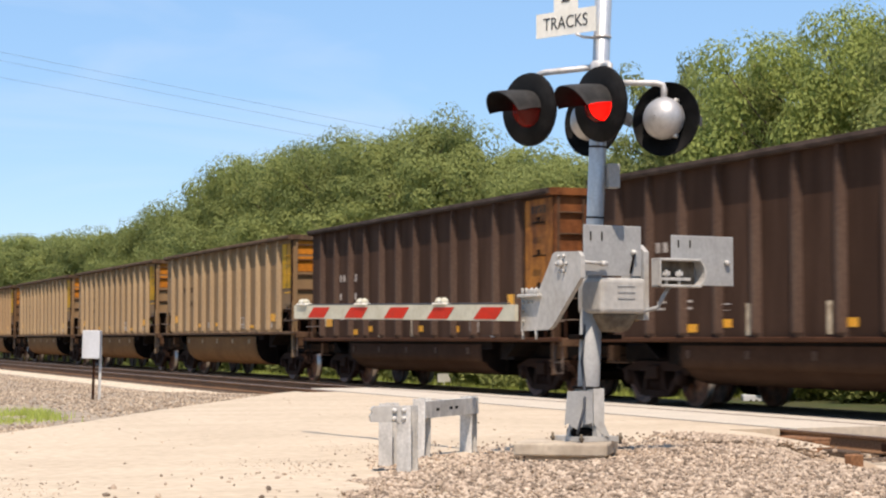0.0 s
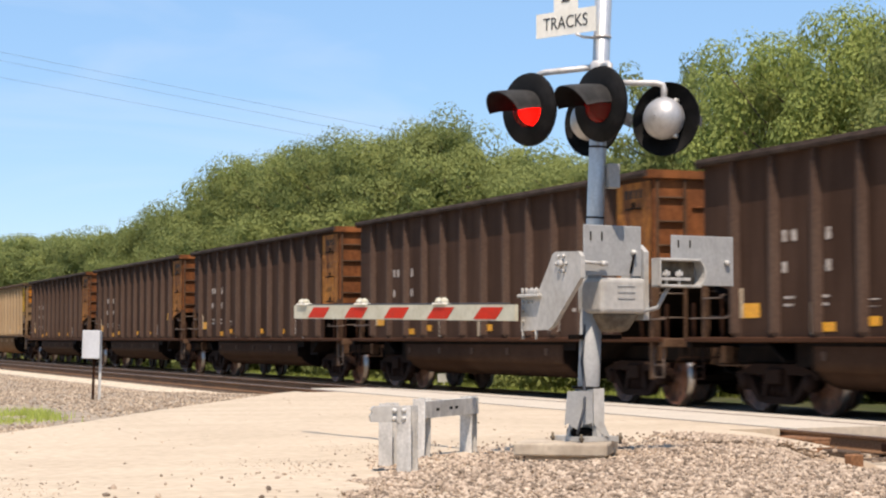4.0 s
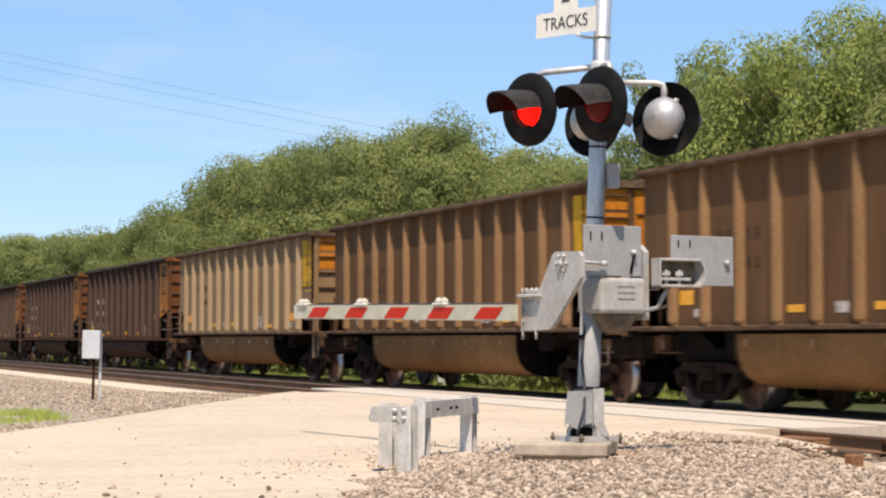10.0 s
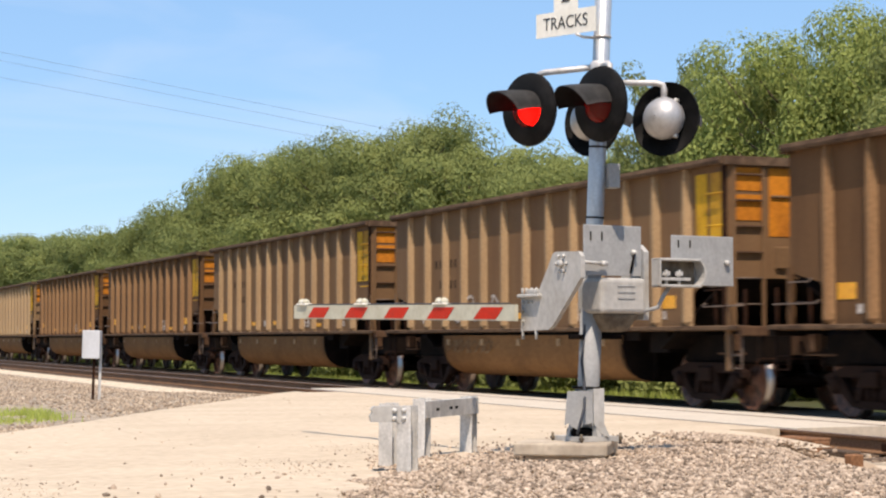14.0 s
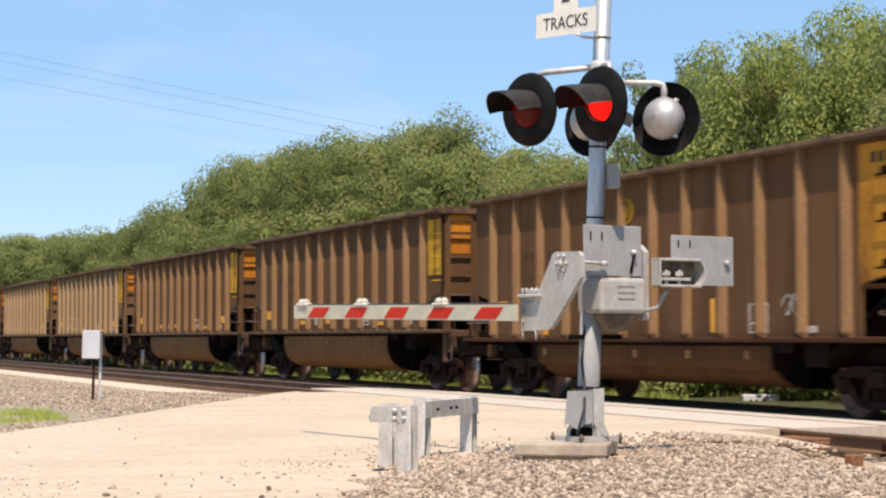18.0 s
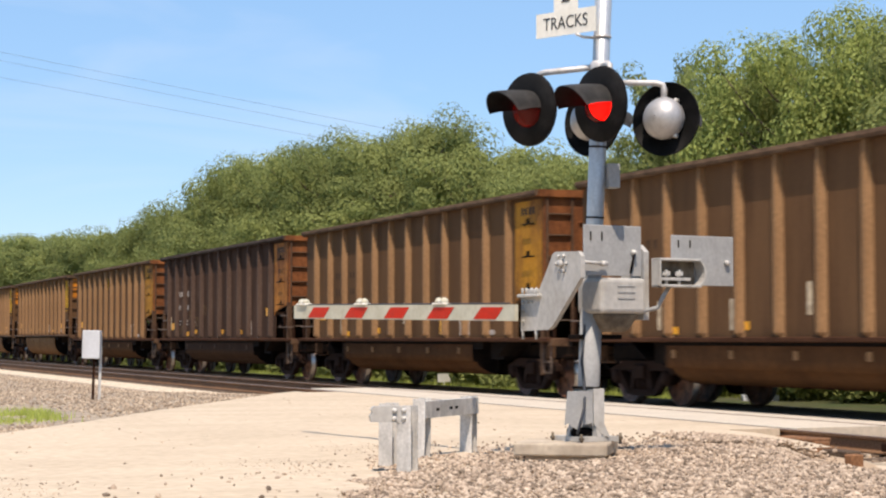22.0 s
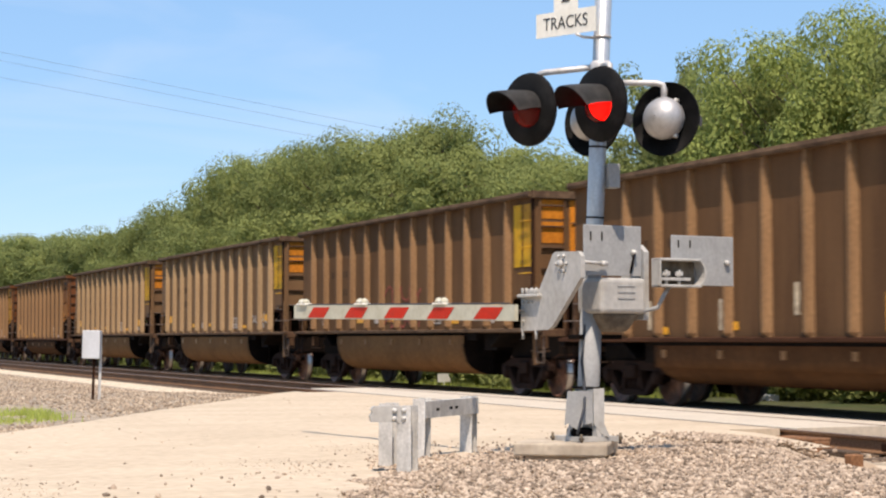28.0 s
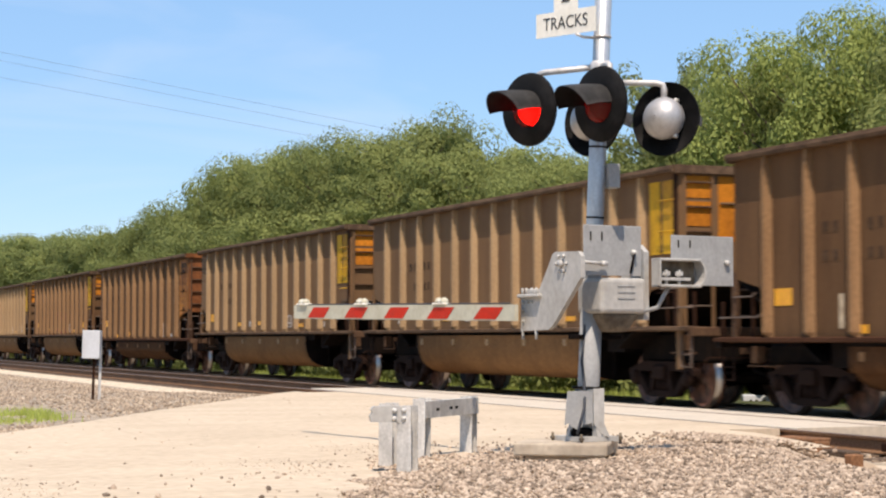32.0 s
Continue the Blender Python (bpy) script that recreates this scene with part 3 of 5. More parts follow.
def wheel_mesh():
    bm = bmesh.new()
    prof = [(0.05, -0.09), (0.11, -0.09), (0.12, -0.03), (0.40, 0.0), (0.435, -0.055), (0.478, -0.055), (0.482, 0.05), (0.505, 0.065), (0.505, 0.085),
            (0.435, 0.085), (0.40, 0.05), (0.15, 0.06), (0.11, 0.10), (0.05, 0.10)]
    lathe(bm, prof, 28, Matrix.Rotation(radians(90), 4, "Y"))
    me = mesh_of("wheel", bm, wheel_rust)
    me.materials.append(tread_steel)
    for p in me.polygons:
        r = math.hypot(p.center.y, p.center.z)
        if r > 0.47 and -0.03 < p.center.x < 0.045:
            p.material_index = 1
    return me


WHEEL = wheel_mesh()


def frame_mesh():
    """A cast side frame with its two spring windows."""
    bm = bmesh.new()
    t, u = -0.07, 0.07
    prism(bm, [(-1.12, 0.53), (-1.12, 0.62), (-0.62, 0.76), (0.62, 0.76), (1.12, 0.62), (1.12, 0.53), (0.66, 0.60), (-0.66, 0.60)], t, u, "x")
    prism(bm, [(-0.36, 0.16), (0.36, 0.16), (0.44, 0.27), (-0.44, 0.27)], t, u, "x")
    for s in (-1, 1):
        prism(bm, [(s * 0.98, 0.56), (s * 0.76, 0.60), (s * 0.36, 0.18), (s * 0.50, 0.18)], t, u, "x")
        prism(bm, [(s * 0.30, 0.24), (s * 0.42, 0.24), (s * 0.30, 0.62), (s * 0.20, 0.62)], t, u, "x")
        lathe(bm, [(0.0, -0.12), (0.10, -0.12), (0.13, -0.08), (0.13, 0.07)], 14, Matrix.Translation((0, s * 0.89, 0.485)) @ Matrix.Rotation(radians(90), 4, "Y"))
    for k in (-0.16, 0.0, 0.16):
        tube(bm, [(0, k, 0.25), (0, k, 0.48)], 0.055, 8)
    return mesh_of("side_frame", bm, truck_steel)


SIDE_FRAME = frame_mesh()
AXLE = bmesh.new()
tube(AXLE, [(-1.12, 0, 0), (1.12, 0, 0)], 0.08, 10)
AXLE = mesh_of("axle", AXLE, truck_steel)
BOLSTER = bmesh.new()
bevelled(BOLSTER, -1.15, 1.15, -0.2, 0.2, 0.46, 0.70, 0.03)
for sy in (-0.55, 0.55):
    bevelled(BOLSTER, -0.98, 0.98, sy - 0.05, sy + 0.05, 0.36, 0.46, 0.02)
BOLSTER = mesh_of("bolster", BOLSTER, truck_steel)
wheelsets = []


def truck(car, y):
    base = part("truck", BOLSTER, None, car, "grimy cast-steel truck with coil springs")
    base.location.y = y
    for s in (-1, 1):
        f = part("side_frame", SIDE_FRAME, None, base)
        f.location.x = s * 1.02
        for e in (-1, 1):
            w = part("wheel", WHEEL, None, base, "rusty wheel with a bright worn tread")
            w.location = (s * 0.76, e * 0.89, 0.485)
            if s > 0:
                w.rotation_euler.z = math.pi
            wheelsets.append(w)
    for e in (-1, 1):
        a = part("axle", AXLE, None, base)
        a.location = (0, e * 0.89, 0.485)


def gondola(kind, sheet_m, rib_m, chord_m, tub_m, panel_m, label):
    """A rotary coal gondola: ribbed sides, cut-away ends on open platforms, a rounded tub between the trucks."""
    ribs, sill = car_body(kind)
    car = thing("coal_gondola", label, "freight car", group="cars of the coal train")
    e = 7.245
    fore, aft, rise = (0.85, 1.15, 0.80) if kind == "A" else (0.90, 1.08, 0.66)
    # sides, with the corners cut away over the platforms
    for s in (-1, 1):
        bm = bmesh.new()
        poly = [(-e + aft, sill), (e - fore, sill), (e - fore, sill + rise - 0.22), (e - fore + 0.05, sill + rise - 0.10), (e - fore + 0.16, sill + rise - 0.03), (e, sill + rise + 0.12), (e, TOP - 0.10), (-e, TOP - 0.10),
                (-e, sill + rise + 0.12), (-e + aft - 0.16, sill + rise - 0.03), (-e + aft - 0.05, sill + rise - 0.08), (-e + aft, sill + rise - 0.16)]
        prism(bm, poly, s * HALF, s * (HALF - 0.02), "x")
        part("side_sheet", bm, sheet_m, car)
        bm = bmesh.new()
        prism(bm, [(s * (HALF - 0.05), TOP - 0.105), (s * (HALF + 0.145), TOP - 0.105), (s * (HALF + 0.16), TOP - 0.06), (s * (HALF + 0.145), TOP), (s * (HALF - 0.06), TOP)], -e - 0.03, e + 0.03)
        part("top_chord", bm, chord_m, car)
        bm = bmesh.new()
        prism(bm, [(s * (HALF - 0.10), sill - 0.05), (s * (HALF + 0.125), sill - 0.03), (s * (HALF + 0.125), sill + 0.02), (s * HALF, sill + 0.035), (s * (HALF - 0.10), sill + 0.03)], -e - 0.45, e + 0.45)
        part("side_sill", bm, chord_m if kind == "B" else dusty_sill, car)
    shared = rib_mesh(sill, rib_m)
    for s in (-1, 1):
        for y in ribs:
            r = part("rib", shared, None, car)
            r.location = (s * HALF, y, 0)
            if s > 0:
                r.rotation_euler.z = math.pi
    # ends: upright sheet, slope sheet, top plate, open platform with posts
    for s in (-1, 1):
        bm = bmesh.new()
        box(bm, -HALF + 0.02, HALF - 0.02, s * e - 0.015, s * e + 0.015, sill + rise + 0.10, TOP - 0.1)
        for k in range(2):
            bevelled(bm, -HALF + 0.75 + k * 0.85, -HALF + 1.45 + k * 0.85, s * (e + 0.03) - 0.03, s * (e + 0.03) + 0.03, TOP - 0.62 - k * 0.12, TOP - 0.58 - k * 0.12, 0.01, seg=1)
        part("end_sheet", bm, rusty_end if s < 0 and kind == "A" else sheet_m, car, "rust-streaked orange end sheet" if s < 0 and kind == "A" else "")
        if s < 0 and kind == "B":
            bm = bmesh.new()
            box(bm, -HALF + 0.72, HALF - 0.12, -e - 0.024, -e - 0.016, TOP - 1.22, TOP - 0.16)
            part("end_panel", bm, end_orange, car, "faded orange panel on the upper end sheet")
            for z0, z1 in ((TOP - 0.52, TOP - 0.16), (TOP - 0.98, TOP - 0.58)):
                bm = bmesh.new()
                box(bm, -HALF + 0.13, -HALF + 0.62, -e - 0.026, -e - 0.016, z0, z1)
                part("end_panel", bm, end_orange, car, "faded orange panel behind the ladder")
            for x0, z0 in ((-0.68, TOP - 1.72), (-0.05, TOP - 1.60)):
                bm = bmesh.new()
                bevelled(bm, x0, x0 + 0.42, -e - 0.07, -e - 0.016, z0, z0 + 0.34, 0.012, None, 1)
                part("end_pocket", bm, sheet_m, car)
        # black slope sheet gives the open platform its shade
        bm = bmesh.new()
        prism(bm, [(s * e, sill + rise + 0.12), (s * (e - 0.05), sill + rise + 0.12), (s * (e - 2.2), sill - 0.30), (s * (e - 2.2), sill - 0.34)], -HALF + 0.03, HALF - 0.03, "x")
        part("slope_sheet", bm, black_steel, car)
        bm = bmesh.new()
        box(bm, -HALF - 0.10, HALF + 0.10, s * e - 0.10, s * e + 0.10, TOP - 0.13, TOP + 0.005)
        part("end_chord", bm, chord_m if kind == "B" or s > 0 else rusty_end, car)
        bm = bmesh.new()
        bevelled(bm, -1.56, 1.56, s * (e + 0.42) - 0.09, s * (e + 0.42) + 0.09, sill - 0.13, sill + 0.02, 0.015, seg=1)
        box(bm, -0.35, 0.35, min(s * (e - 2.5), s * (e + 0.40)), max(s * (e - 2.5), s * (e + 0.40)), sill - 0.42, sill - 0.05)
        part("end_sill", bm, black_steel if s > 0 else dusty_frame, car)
        for x in (-1, 1):
            bm = bmesh.new()
            box(bm, x * 1.49 - 0.035, x * 1.49 + 0.035, s * e - 0.055, s * e + 0.055, sill - (0.66 if s < 0 else 0.05), sill + rise + 0.2)
            part("corner_post", bm, dusty_frame if kind == "A" else sheet_m, car)
            for k, y in enumerate((e - 0.45, e + 0.42)):
                bm = bmesh.new()
                box(bm, x * 1.46 - 0.02, x * 1.46 + 0.02, s * y - 0.02, s * y + 0.02, sill, sill + (0.58 if k else rise - 0.1))
                part("stanchion", bm, rust_steel, car)
            for y0, y1, h in ((e - 0.72, e, 0.33), (e - 0.55, e, 0.64), (e, e + 0.42, 0.33)):
                bm = bmesh.new()
                tube(bm, [(x * 1.47, s * y0, sill + h + 0.05), (x * 1.53, s * y0, sill + h + 0.03), (x * 1.53, s * y0, sill + h), (x * 1.53, s * y1, sill + h), (x * 1.47, s * y1, sill + h)], 0.014, 6)
                part("grab_iron", bm, rail_grab, car)
            bm = bmesh.new()
            for h in (sill - 0.42, sill - 0.62):
                tube(bm, [(x * 1.5, s * (e + 0.05), sill - 0.1), (x * 1.5, s * (e + 0.05), h), (x * 1.5, s * (e + 0.38), h), (x * 1.5, s * (e + 0.38), sill - 0.1)], 0.018, 6)
            part("step", bm, rail_grab if s < 0 else truck_steel, car)
        # the end ladder reaches down across the open platform
        for x in (-1.42, -0.90):
            bm = bmesh.new()
            box(bm, x - 0.022, x + 0.022, s * (e + 0.045) - 0.022, s * (e + 0.045) + 0.022, sill, TOP - 0.15)
            part("ladder_rail", bm, dusty_frame if kind == "A" else sheet_m, car)
        for k in range(6):
            z = sill + 0.36 + k * 0.40
            bm = bmesh.new()
            if s < 0 and k > 1:
                bevelled(bm, -1.40, -0.92, s * (e + 0.045) - 0.03, s * (e + 0.045) + 0.025, z - 0.016, z + 0.016, 0.006, None, 1)
            else:
                tube(bm, [(-1.42, s * (e + 0.045), z), (-0.90, s * (e + 0.045), z)], 0.014, 6)
            part("rung", bm, dusty_frame if k > 1 else rail_grab, car)
        bm = bmesh.new()
        tube(bm, [(-0.25, s * (e + 0.62), 0.92), (-0.3, s * (e + 0.56), 0.84), (-1.30, s * (e + 0.56), 0.84), (-1.36, s * (e + 0.56), 0.78), (-1.36, s * (e + 0.56), 0.62)], 0.009, 6)
        part("uncoupling_lever", bm, rust_steel, car)
        bm = bmesh.new()
        bevelled(bm, -1.32, -1.16, s * 7.02 - 0.09, s * 7.02 + 0.09, sill - 0.36, sill - 0.10, 0.015, None, 1)
        tube(bm, [(-1.24, s * 7.3, sill - 0.40), (-1.24, s * 6.5, sill - 0.40)], 0.016, 6)
        part("brake_bracket", bm, dusty_frame, car)
        bm = bmesh.new()
        bevelled(bm, -0.16, 0.16, min(s * (e + 0.40), s * 8.09), max(s * (e + 0.40), s * 8.09), 0.72, 0.98, 0.05)
        part("coupler", bm, truck_steel, car)
        bm = bmesh.new()
        tube(bm, [(-0.5, s * (e + 0.45), sill - 0.22), (-0.5, s * (e + 0.66), 0.62), (-0.4, s * 8.08, 0.56)], 0.025, 6)
        part("air_hose", bm, black_steel, car)
        truck(car, s * 5.87)
    # the corner panel at the trailing end, and its marks
    for s in (-1, 1):
        x = s * (HALF + 0.012)
        bm = bmesh.new()
        if kind == "A":
            prism(bm, [(-e + 0.02, sill + rise + 0.14), (-e + 0.99, sill + rise - 0.01), (-e + 1.16, sill + rise - 0.06), (-e + 1.20, sill + rise - 0.14), (-e + 1.20, TOP - 0.17), (-e + 0.02, TOP - 0.17)], x - 0.006, x + 0.006, "x")
            part("corner_panel", bm, panel_m, car, "faded orange corner panel with black stencils")
            for k in range(3):
                bm = bmesh.new()
                z = TOP - 0.62 - k * 0.62
                y = -e + 0.52
                tube(bm, [(x, y + 0.2, z), (x + s * 0.08, y + 0.2, z), (x + s * 0.08, y - 0.2, z), (x, y - 0.2, z)], 0.016, 6)
                box(bm, x - 0.012, x + 0.012, y + 0.02, y + 0.16, z + 0.02, z + 0.12)
                part("grab_iron", bm, black_steel, car)
            bm = bmesh.new()
            for k in range(4):
                y = -e + 0.86 - k * 0.17
                box(bm, x - 0.010, x + 0.010, y - 0.05, y + 0.05, TOP - 0.44, TOP - 0.29)
            part("stencil", bm, ink_mark, car)
        else:
            for y0, y1 in ((-e + 0.16, -e + 0.50), (-e + 0.60, -e + 0.94)):
                bm = bmesh.new()
                box(bm, x - 0.006, x + 0.006, y0, y1, TOP - 1.42, TOP - 0.22)
                part("corner_panel", bm, panel_m, car, "bright yellow painted corner panel")
            bm = bmesh.new()
            for y in (-e + 0.02, ):
                box(bm, x - 0.03, x + 0.03, y, y + 0.09, sill - 0.03, TOP - 0.12)
            part("corner_stake", bm, rust_steel, car)
            for k in range(4):
                z = TOP - 0.55 - k * 0.50
                bm = bmesh.new()
                tube(bm, [(x, -e + 0.10, z), (x + s * 0.07, -e + 0.10, z), (x + s * 0.07, -e + 0.56, z), (x, -e + 0.56, z)], 0.012, 6)
                part("grab_iron", bm, panel_m if k < 3 else rust_steel, car)
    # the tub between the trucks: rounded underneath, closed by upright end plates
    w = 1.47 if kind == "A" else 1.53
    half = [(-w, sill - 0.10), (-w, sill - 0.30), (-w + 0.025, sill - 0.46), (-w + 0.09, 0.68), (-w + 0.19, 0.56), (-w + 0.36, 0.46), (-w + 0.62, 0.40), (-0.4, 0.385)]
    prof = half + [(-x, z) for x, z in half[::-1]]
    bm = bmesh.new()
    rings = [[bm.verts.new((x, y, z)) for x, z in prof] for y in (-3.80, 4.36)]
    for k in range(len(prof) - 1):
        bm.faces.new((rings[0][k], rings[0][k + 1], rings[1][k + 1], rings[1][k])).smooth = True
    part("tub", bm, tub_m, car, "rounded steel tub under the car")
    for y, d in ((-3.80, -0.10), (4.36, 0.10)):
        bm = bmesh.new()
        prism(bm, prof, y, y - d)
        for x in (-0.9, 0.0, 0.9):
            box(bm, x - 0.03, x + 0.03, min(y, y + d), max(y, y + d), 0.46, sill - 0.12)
        part("tub_end", bm, black_steel, car, "black upright end of the tub")
    for s in (-1, 1):
        for k in range(5):
            bm = bmesh.new()
            y = -3.1 + 1.78 * k
            box(bm, min(s * (w - 0.02), s * (w + 0.022)), max(s * (w - 0.02), s * (w + 0.022)), y - 0.06, y + 0.06, sill - 0.30, sill - 0.17)
            # the lighter rib colour stands for the sun these brackets catch
            part("tub_bracket", bm, rib_m, car)
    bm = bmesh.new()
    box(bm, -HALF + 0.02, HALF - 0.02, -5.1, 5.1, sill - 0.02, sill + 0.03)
    # added filler boxes shut out daylight above the tub
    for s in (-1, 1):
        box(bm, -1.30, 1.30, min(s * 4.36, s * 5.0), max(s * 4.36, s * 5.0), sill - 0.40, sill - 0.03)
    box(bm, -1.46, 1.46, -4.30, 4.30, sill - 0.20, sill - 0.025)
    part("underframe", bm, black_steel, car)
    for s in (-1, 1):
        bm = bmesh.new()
        # the large block is added to keep the space over the truck dark
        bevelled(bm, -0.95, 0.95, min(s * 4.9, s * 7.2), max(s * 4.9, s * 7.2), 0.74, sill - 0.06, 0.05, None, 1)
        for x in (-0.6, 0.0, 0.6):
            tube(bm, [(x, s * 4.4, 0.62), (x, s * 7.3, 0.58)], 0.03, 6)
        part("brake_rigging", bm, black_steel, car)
    bm = bmesh.new()
    box(bm, -HALF + 0.05, HALF - 0.05, -e + 0.5, e - 0.5, sill + 0.9, sill + 0.95)
    part("hold_floor", bm, coal_mat, car, "coal-dusted floor of the empty hold")
    return car


def mark(car, name, y0, y1, z0, z1, material, lift=0.0, label=""):
    """A stencil or reflector on the near side sheet."""
    bm = bmesh.new()
    if name == "stencil_bar":
        trim, low = 0.16 * (y1 - y0), 0.12 * (z1 - z0)
        y0, y1, z0, z1 = y0 + trim, y1 - trim, z0 + low, z1 - low
    box(bm, -HALF - 0.007 - lift, -HALF + 0.002, y0, y1, z0, z1)
    return part(name, bm, material, car, label)


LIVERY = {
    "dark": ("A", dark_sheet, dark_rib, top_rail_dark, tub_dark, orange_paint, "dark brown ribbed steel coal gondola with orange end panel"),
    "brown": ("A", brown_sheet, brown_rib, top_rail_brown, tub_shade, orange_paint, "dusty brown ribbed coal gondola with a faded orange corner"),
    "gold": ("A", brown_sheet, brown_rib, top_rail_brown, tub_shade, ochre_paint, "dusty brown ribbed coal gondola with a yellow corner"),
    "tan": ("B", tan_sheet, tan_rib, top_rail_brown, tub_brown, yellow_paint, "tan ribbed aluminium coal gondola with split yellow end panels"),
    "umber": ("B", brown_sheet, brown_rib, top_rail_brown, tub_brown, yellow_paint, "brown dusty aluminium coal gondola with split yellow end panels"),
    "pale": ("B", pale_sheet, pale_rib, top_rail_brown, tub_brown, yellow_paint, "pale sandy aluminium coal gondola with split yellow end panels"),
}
ORDER = {-6: "brown", -5: "brown", -4: "tan", -3: "pale", -2: "pale", -1: "pale", 0: "dark", 1: "dark", 2: "dark", 3: "dark", 4: "dark", 5: "dark",
         6: "pale", 7: "umber", 8: "umber", 9: "tan", 10: "tan", 11: "umber", 12: "umber", 13: "gold", 14: "dark", 15: "gold", 16: "brown", 17: "tan",
         18: "tan", 19: "umber", 20: "brown", 21: "tan", 22: "tan", 23: "brown", 24: "umber", 25: "dark"}


def run(t):
    """How many car lengths the train has gone by t seconds; it slows a little."""
    return 0.6935 * t - 0.000470 * t * t


def car_pose(i, t):
    return pose(TRACK_FAR, 30.13 + 7.245 + PITCH * (run(t) - i), RAIL_FAR_Z)


def dark_marks(car):
    for name, y0, y1, z0, z1, m in (("reflector_strip", 6.11, 6.19, 1.45, 1.90, cream_mark), ("reflector", 5.65, 6.09, 1.45, 1.67, amber_mark), ("reflector_strip", 4.19, 4.30, 1.20, 1.66, cream_mark),
                                    ("reflector", 3.70, 4.15, 1.24, 1.37, amber_mark), ("reflector_strip", 2.12, 2.23, 1.19, 1.67, cream_mark), ("reflector_strip", 0.0, 0.11, 1.20, 1.67, cream_mark),
                                    ("reflector", -0.62, -0.15, 1.30, 1.43, amber_mark), ("reflector", -2.67, -2.23, 1.28, 1.41, amber_mark), ("reflector", -5.66, -5.18, 1.79, 2.01, amber_mark),
                                    ("reflector", 2.66, 3.18, 1.31, 1.44, amber_mark), ("white_label", 1.86, 2.05, 1.19, 1.25, white_mark)):
        mark(car, name, y0, y1, z0, z1, m)
    for y0, y1, z0, z1 in ((4.86, 5.05, 2.52, 2.74), (4.62, 4.80, 2.52, 2.74), (3.98, 4.17, 2.50, 2.73), (3.76, 3.93, 2.50, 2.73), (4.88, 5.05, 2.07, 2.28), (3.98, 4.16, 2.06, 2.28), (3.76, 3.93, 2.06, 2.28),
                           (4.66, 5.03, 1.71, 1.76), (4.70, 5.03, 1.60, 1.65), (3.78, 4.16, 1.71, 1.76), (3.80, 4.16, 1.60, 1.65), (2.60, 3.05, 1.66, 1.68), (2.60, 3.05, 1.57, 1.58), (-4.46, -4.22, 1.62, 1.70), (-4.6, -4.3, 1.17, 1.21)):
        mark(car, "stencil_bar", y0, y1, z0, z1, white_mark)
    box_mark(car, -3.72, -3.26, 1.28, 1.64)


def box_mark(car, y0, y1, z0, z1):
    """The ruled service box stencilled on the side."""
    t = 0.03
    for a, b, c, d in ((y0, y1, z0, z0 + t), (y0, y1, z1 - t, z1), (y0, y0 + t, z0, z1), (y1 - t, y1, z0, z1), (y0 + 0.3 * (y1 - y0), y0 + 0.3 * (y1 - y0) + t, z0, z1), (y0, y1, z0 + 0.3 * (z1 - z0), z0 + 0.3 * (z1 - z0) + t)):
        mark(car, "stencil_line", a, b, c, d, white_mark, 0.001 if c == z0 else 0.0)


def tan_marks(car):
    for name, y0, y1, z0, z1, m in (("reflector", -3.47, -3.05, 1.46, 1.55, amber_mark), ("reflector", -5.60, -5.17, 1.63, 1.84, amber_mark), ("white_label", -5.30, -5.17, 1.46, 1.59, white_mark),
                                    ("reflector", 5.63, 6.06, 1.68, 1.91, amber_mark), ("white_label", 5.46, 5.60, 1.48, 1.61, white_mark), ("reflector", 2.50, 2.93, 1.52, 1.63, amber_mark), ("white_label", 1.40, 1.72, 1.50, 1.66, white_mark),
                                    ("reflector", 0.34, 0.80, 1.53, 1.64, amber_mark)):
        mark(car, name, y0, y1, z0, z1, m)
    for y0, y1, z0, z1 in ((4.70, 4.90, 2.62, 2.84), (4.46, 4.64, 2.62, 2.84), (3.88, 4.08, 2.62, 2.84), (3.64, 3.82, 2.62, 2.84), (4.46, 4.64, 2.18, 2.40), (3.88, 4.06, 2.18, 2.40), (3.66, 3.82, 2.18, 2.40)):
        mark(car, "stencil_bar", y0, y1, z0, z1, dim_mark)
    box_mark(car, -2.48, -2.08, 1.46, 1.78)


def brown_marks(car):
    for name, y0, y1, z0, z1, m in (("reflector", 5.68, 6.14, 1.62, 1.87, amber_mark), ("reflector_strip", 4.40, 4.50, 1.28, 1.76, cream_mark),
                                    ("reflector_strip", -2.20, -2.08, 1.24, 1.76, amber_mark), ("reflector", 1.67, 2.09, 1.27, 1.40, amber_mark), ("reflector", 3.83, 4.27, 1.21, 1.33, amber_mark), ("reflector_strip", 2.10, 2.22, 1.27, 1.75, cream_mark), ("reflector_strip", 0.0, 0.12, 1.48, 1.95, cream_mark), ("white_label", -5.0, -4.72, 1.22, 1.32, white_mark)):
        mark(car, name, y0, y1, z0, z1, m)
    for y0, y1 in ((4.72, 4.92), (4.48, 4.66), (3.66, 3.84), (3.44, 3.60)):
        mark(car, "stencil_bar", y0, y1, 2.60, 2.80, dim_mark)
        mark(car, "stencil_bar", y0, y1, 2.20, 2.40, dim_mark)
    box_mark(car, -3.72, -3.20, 1.22, 1.67)


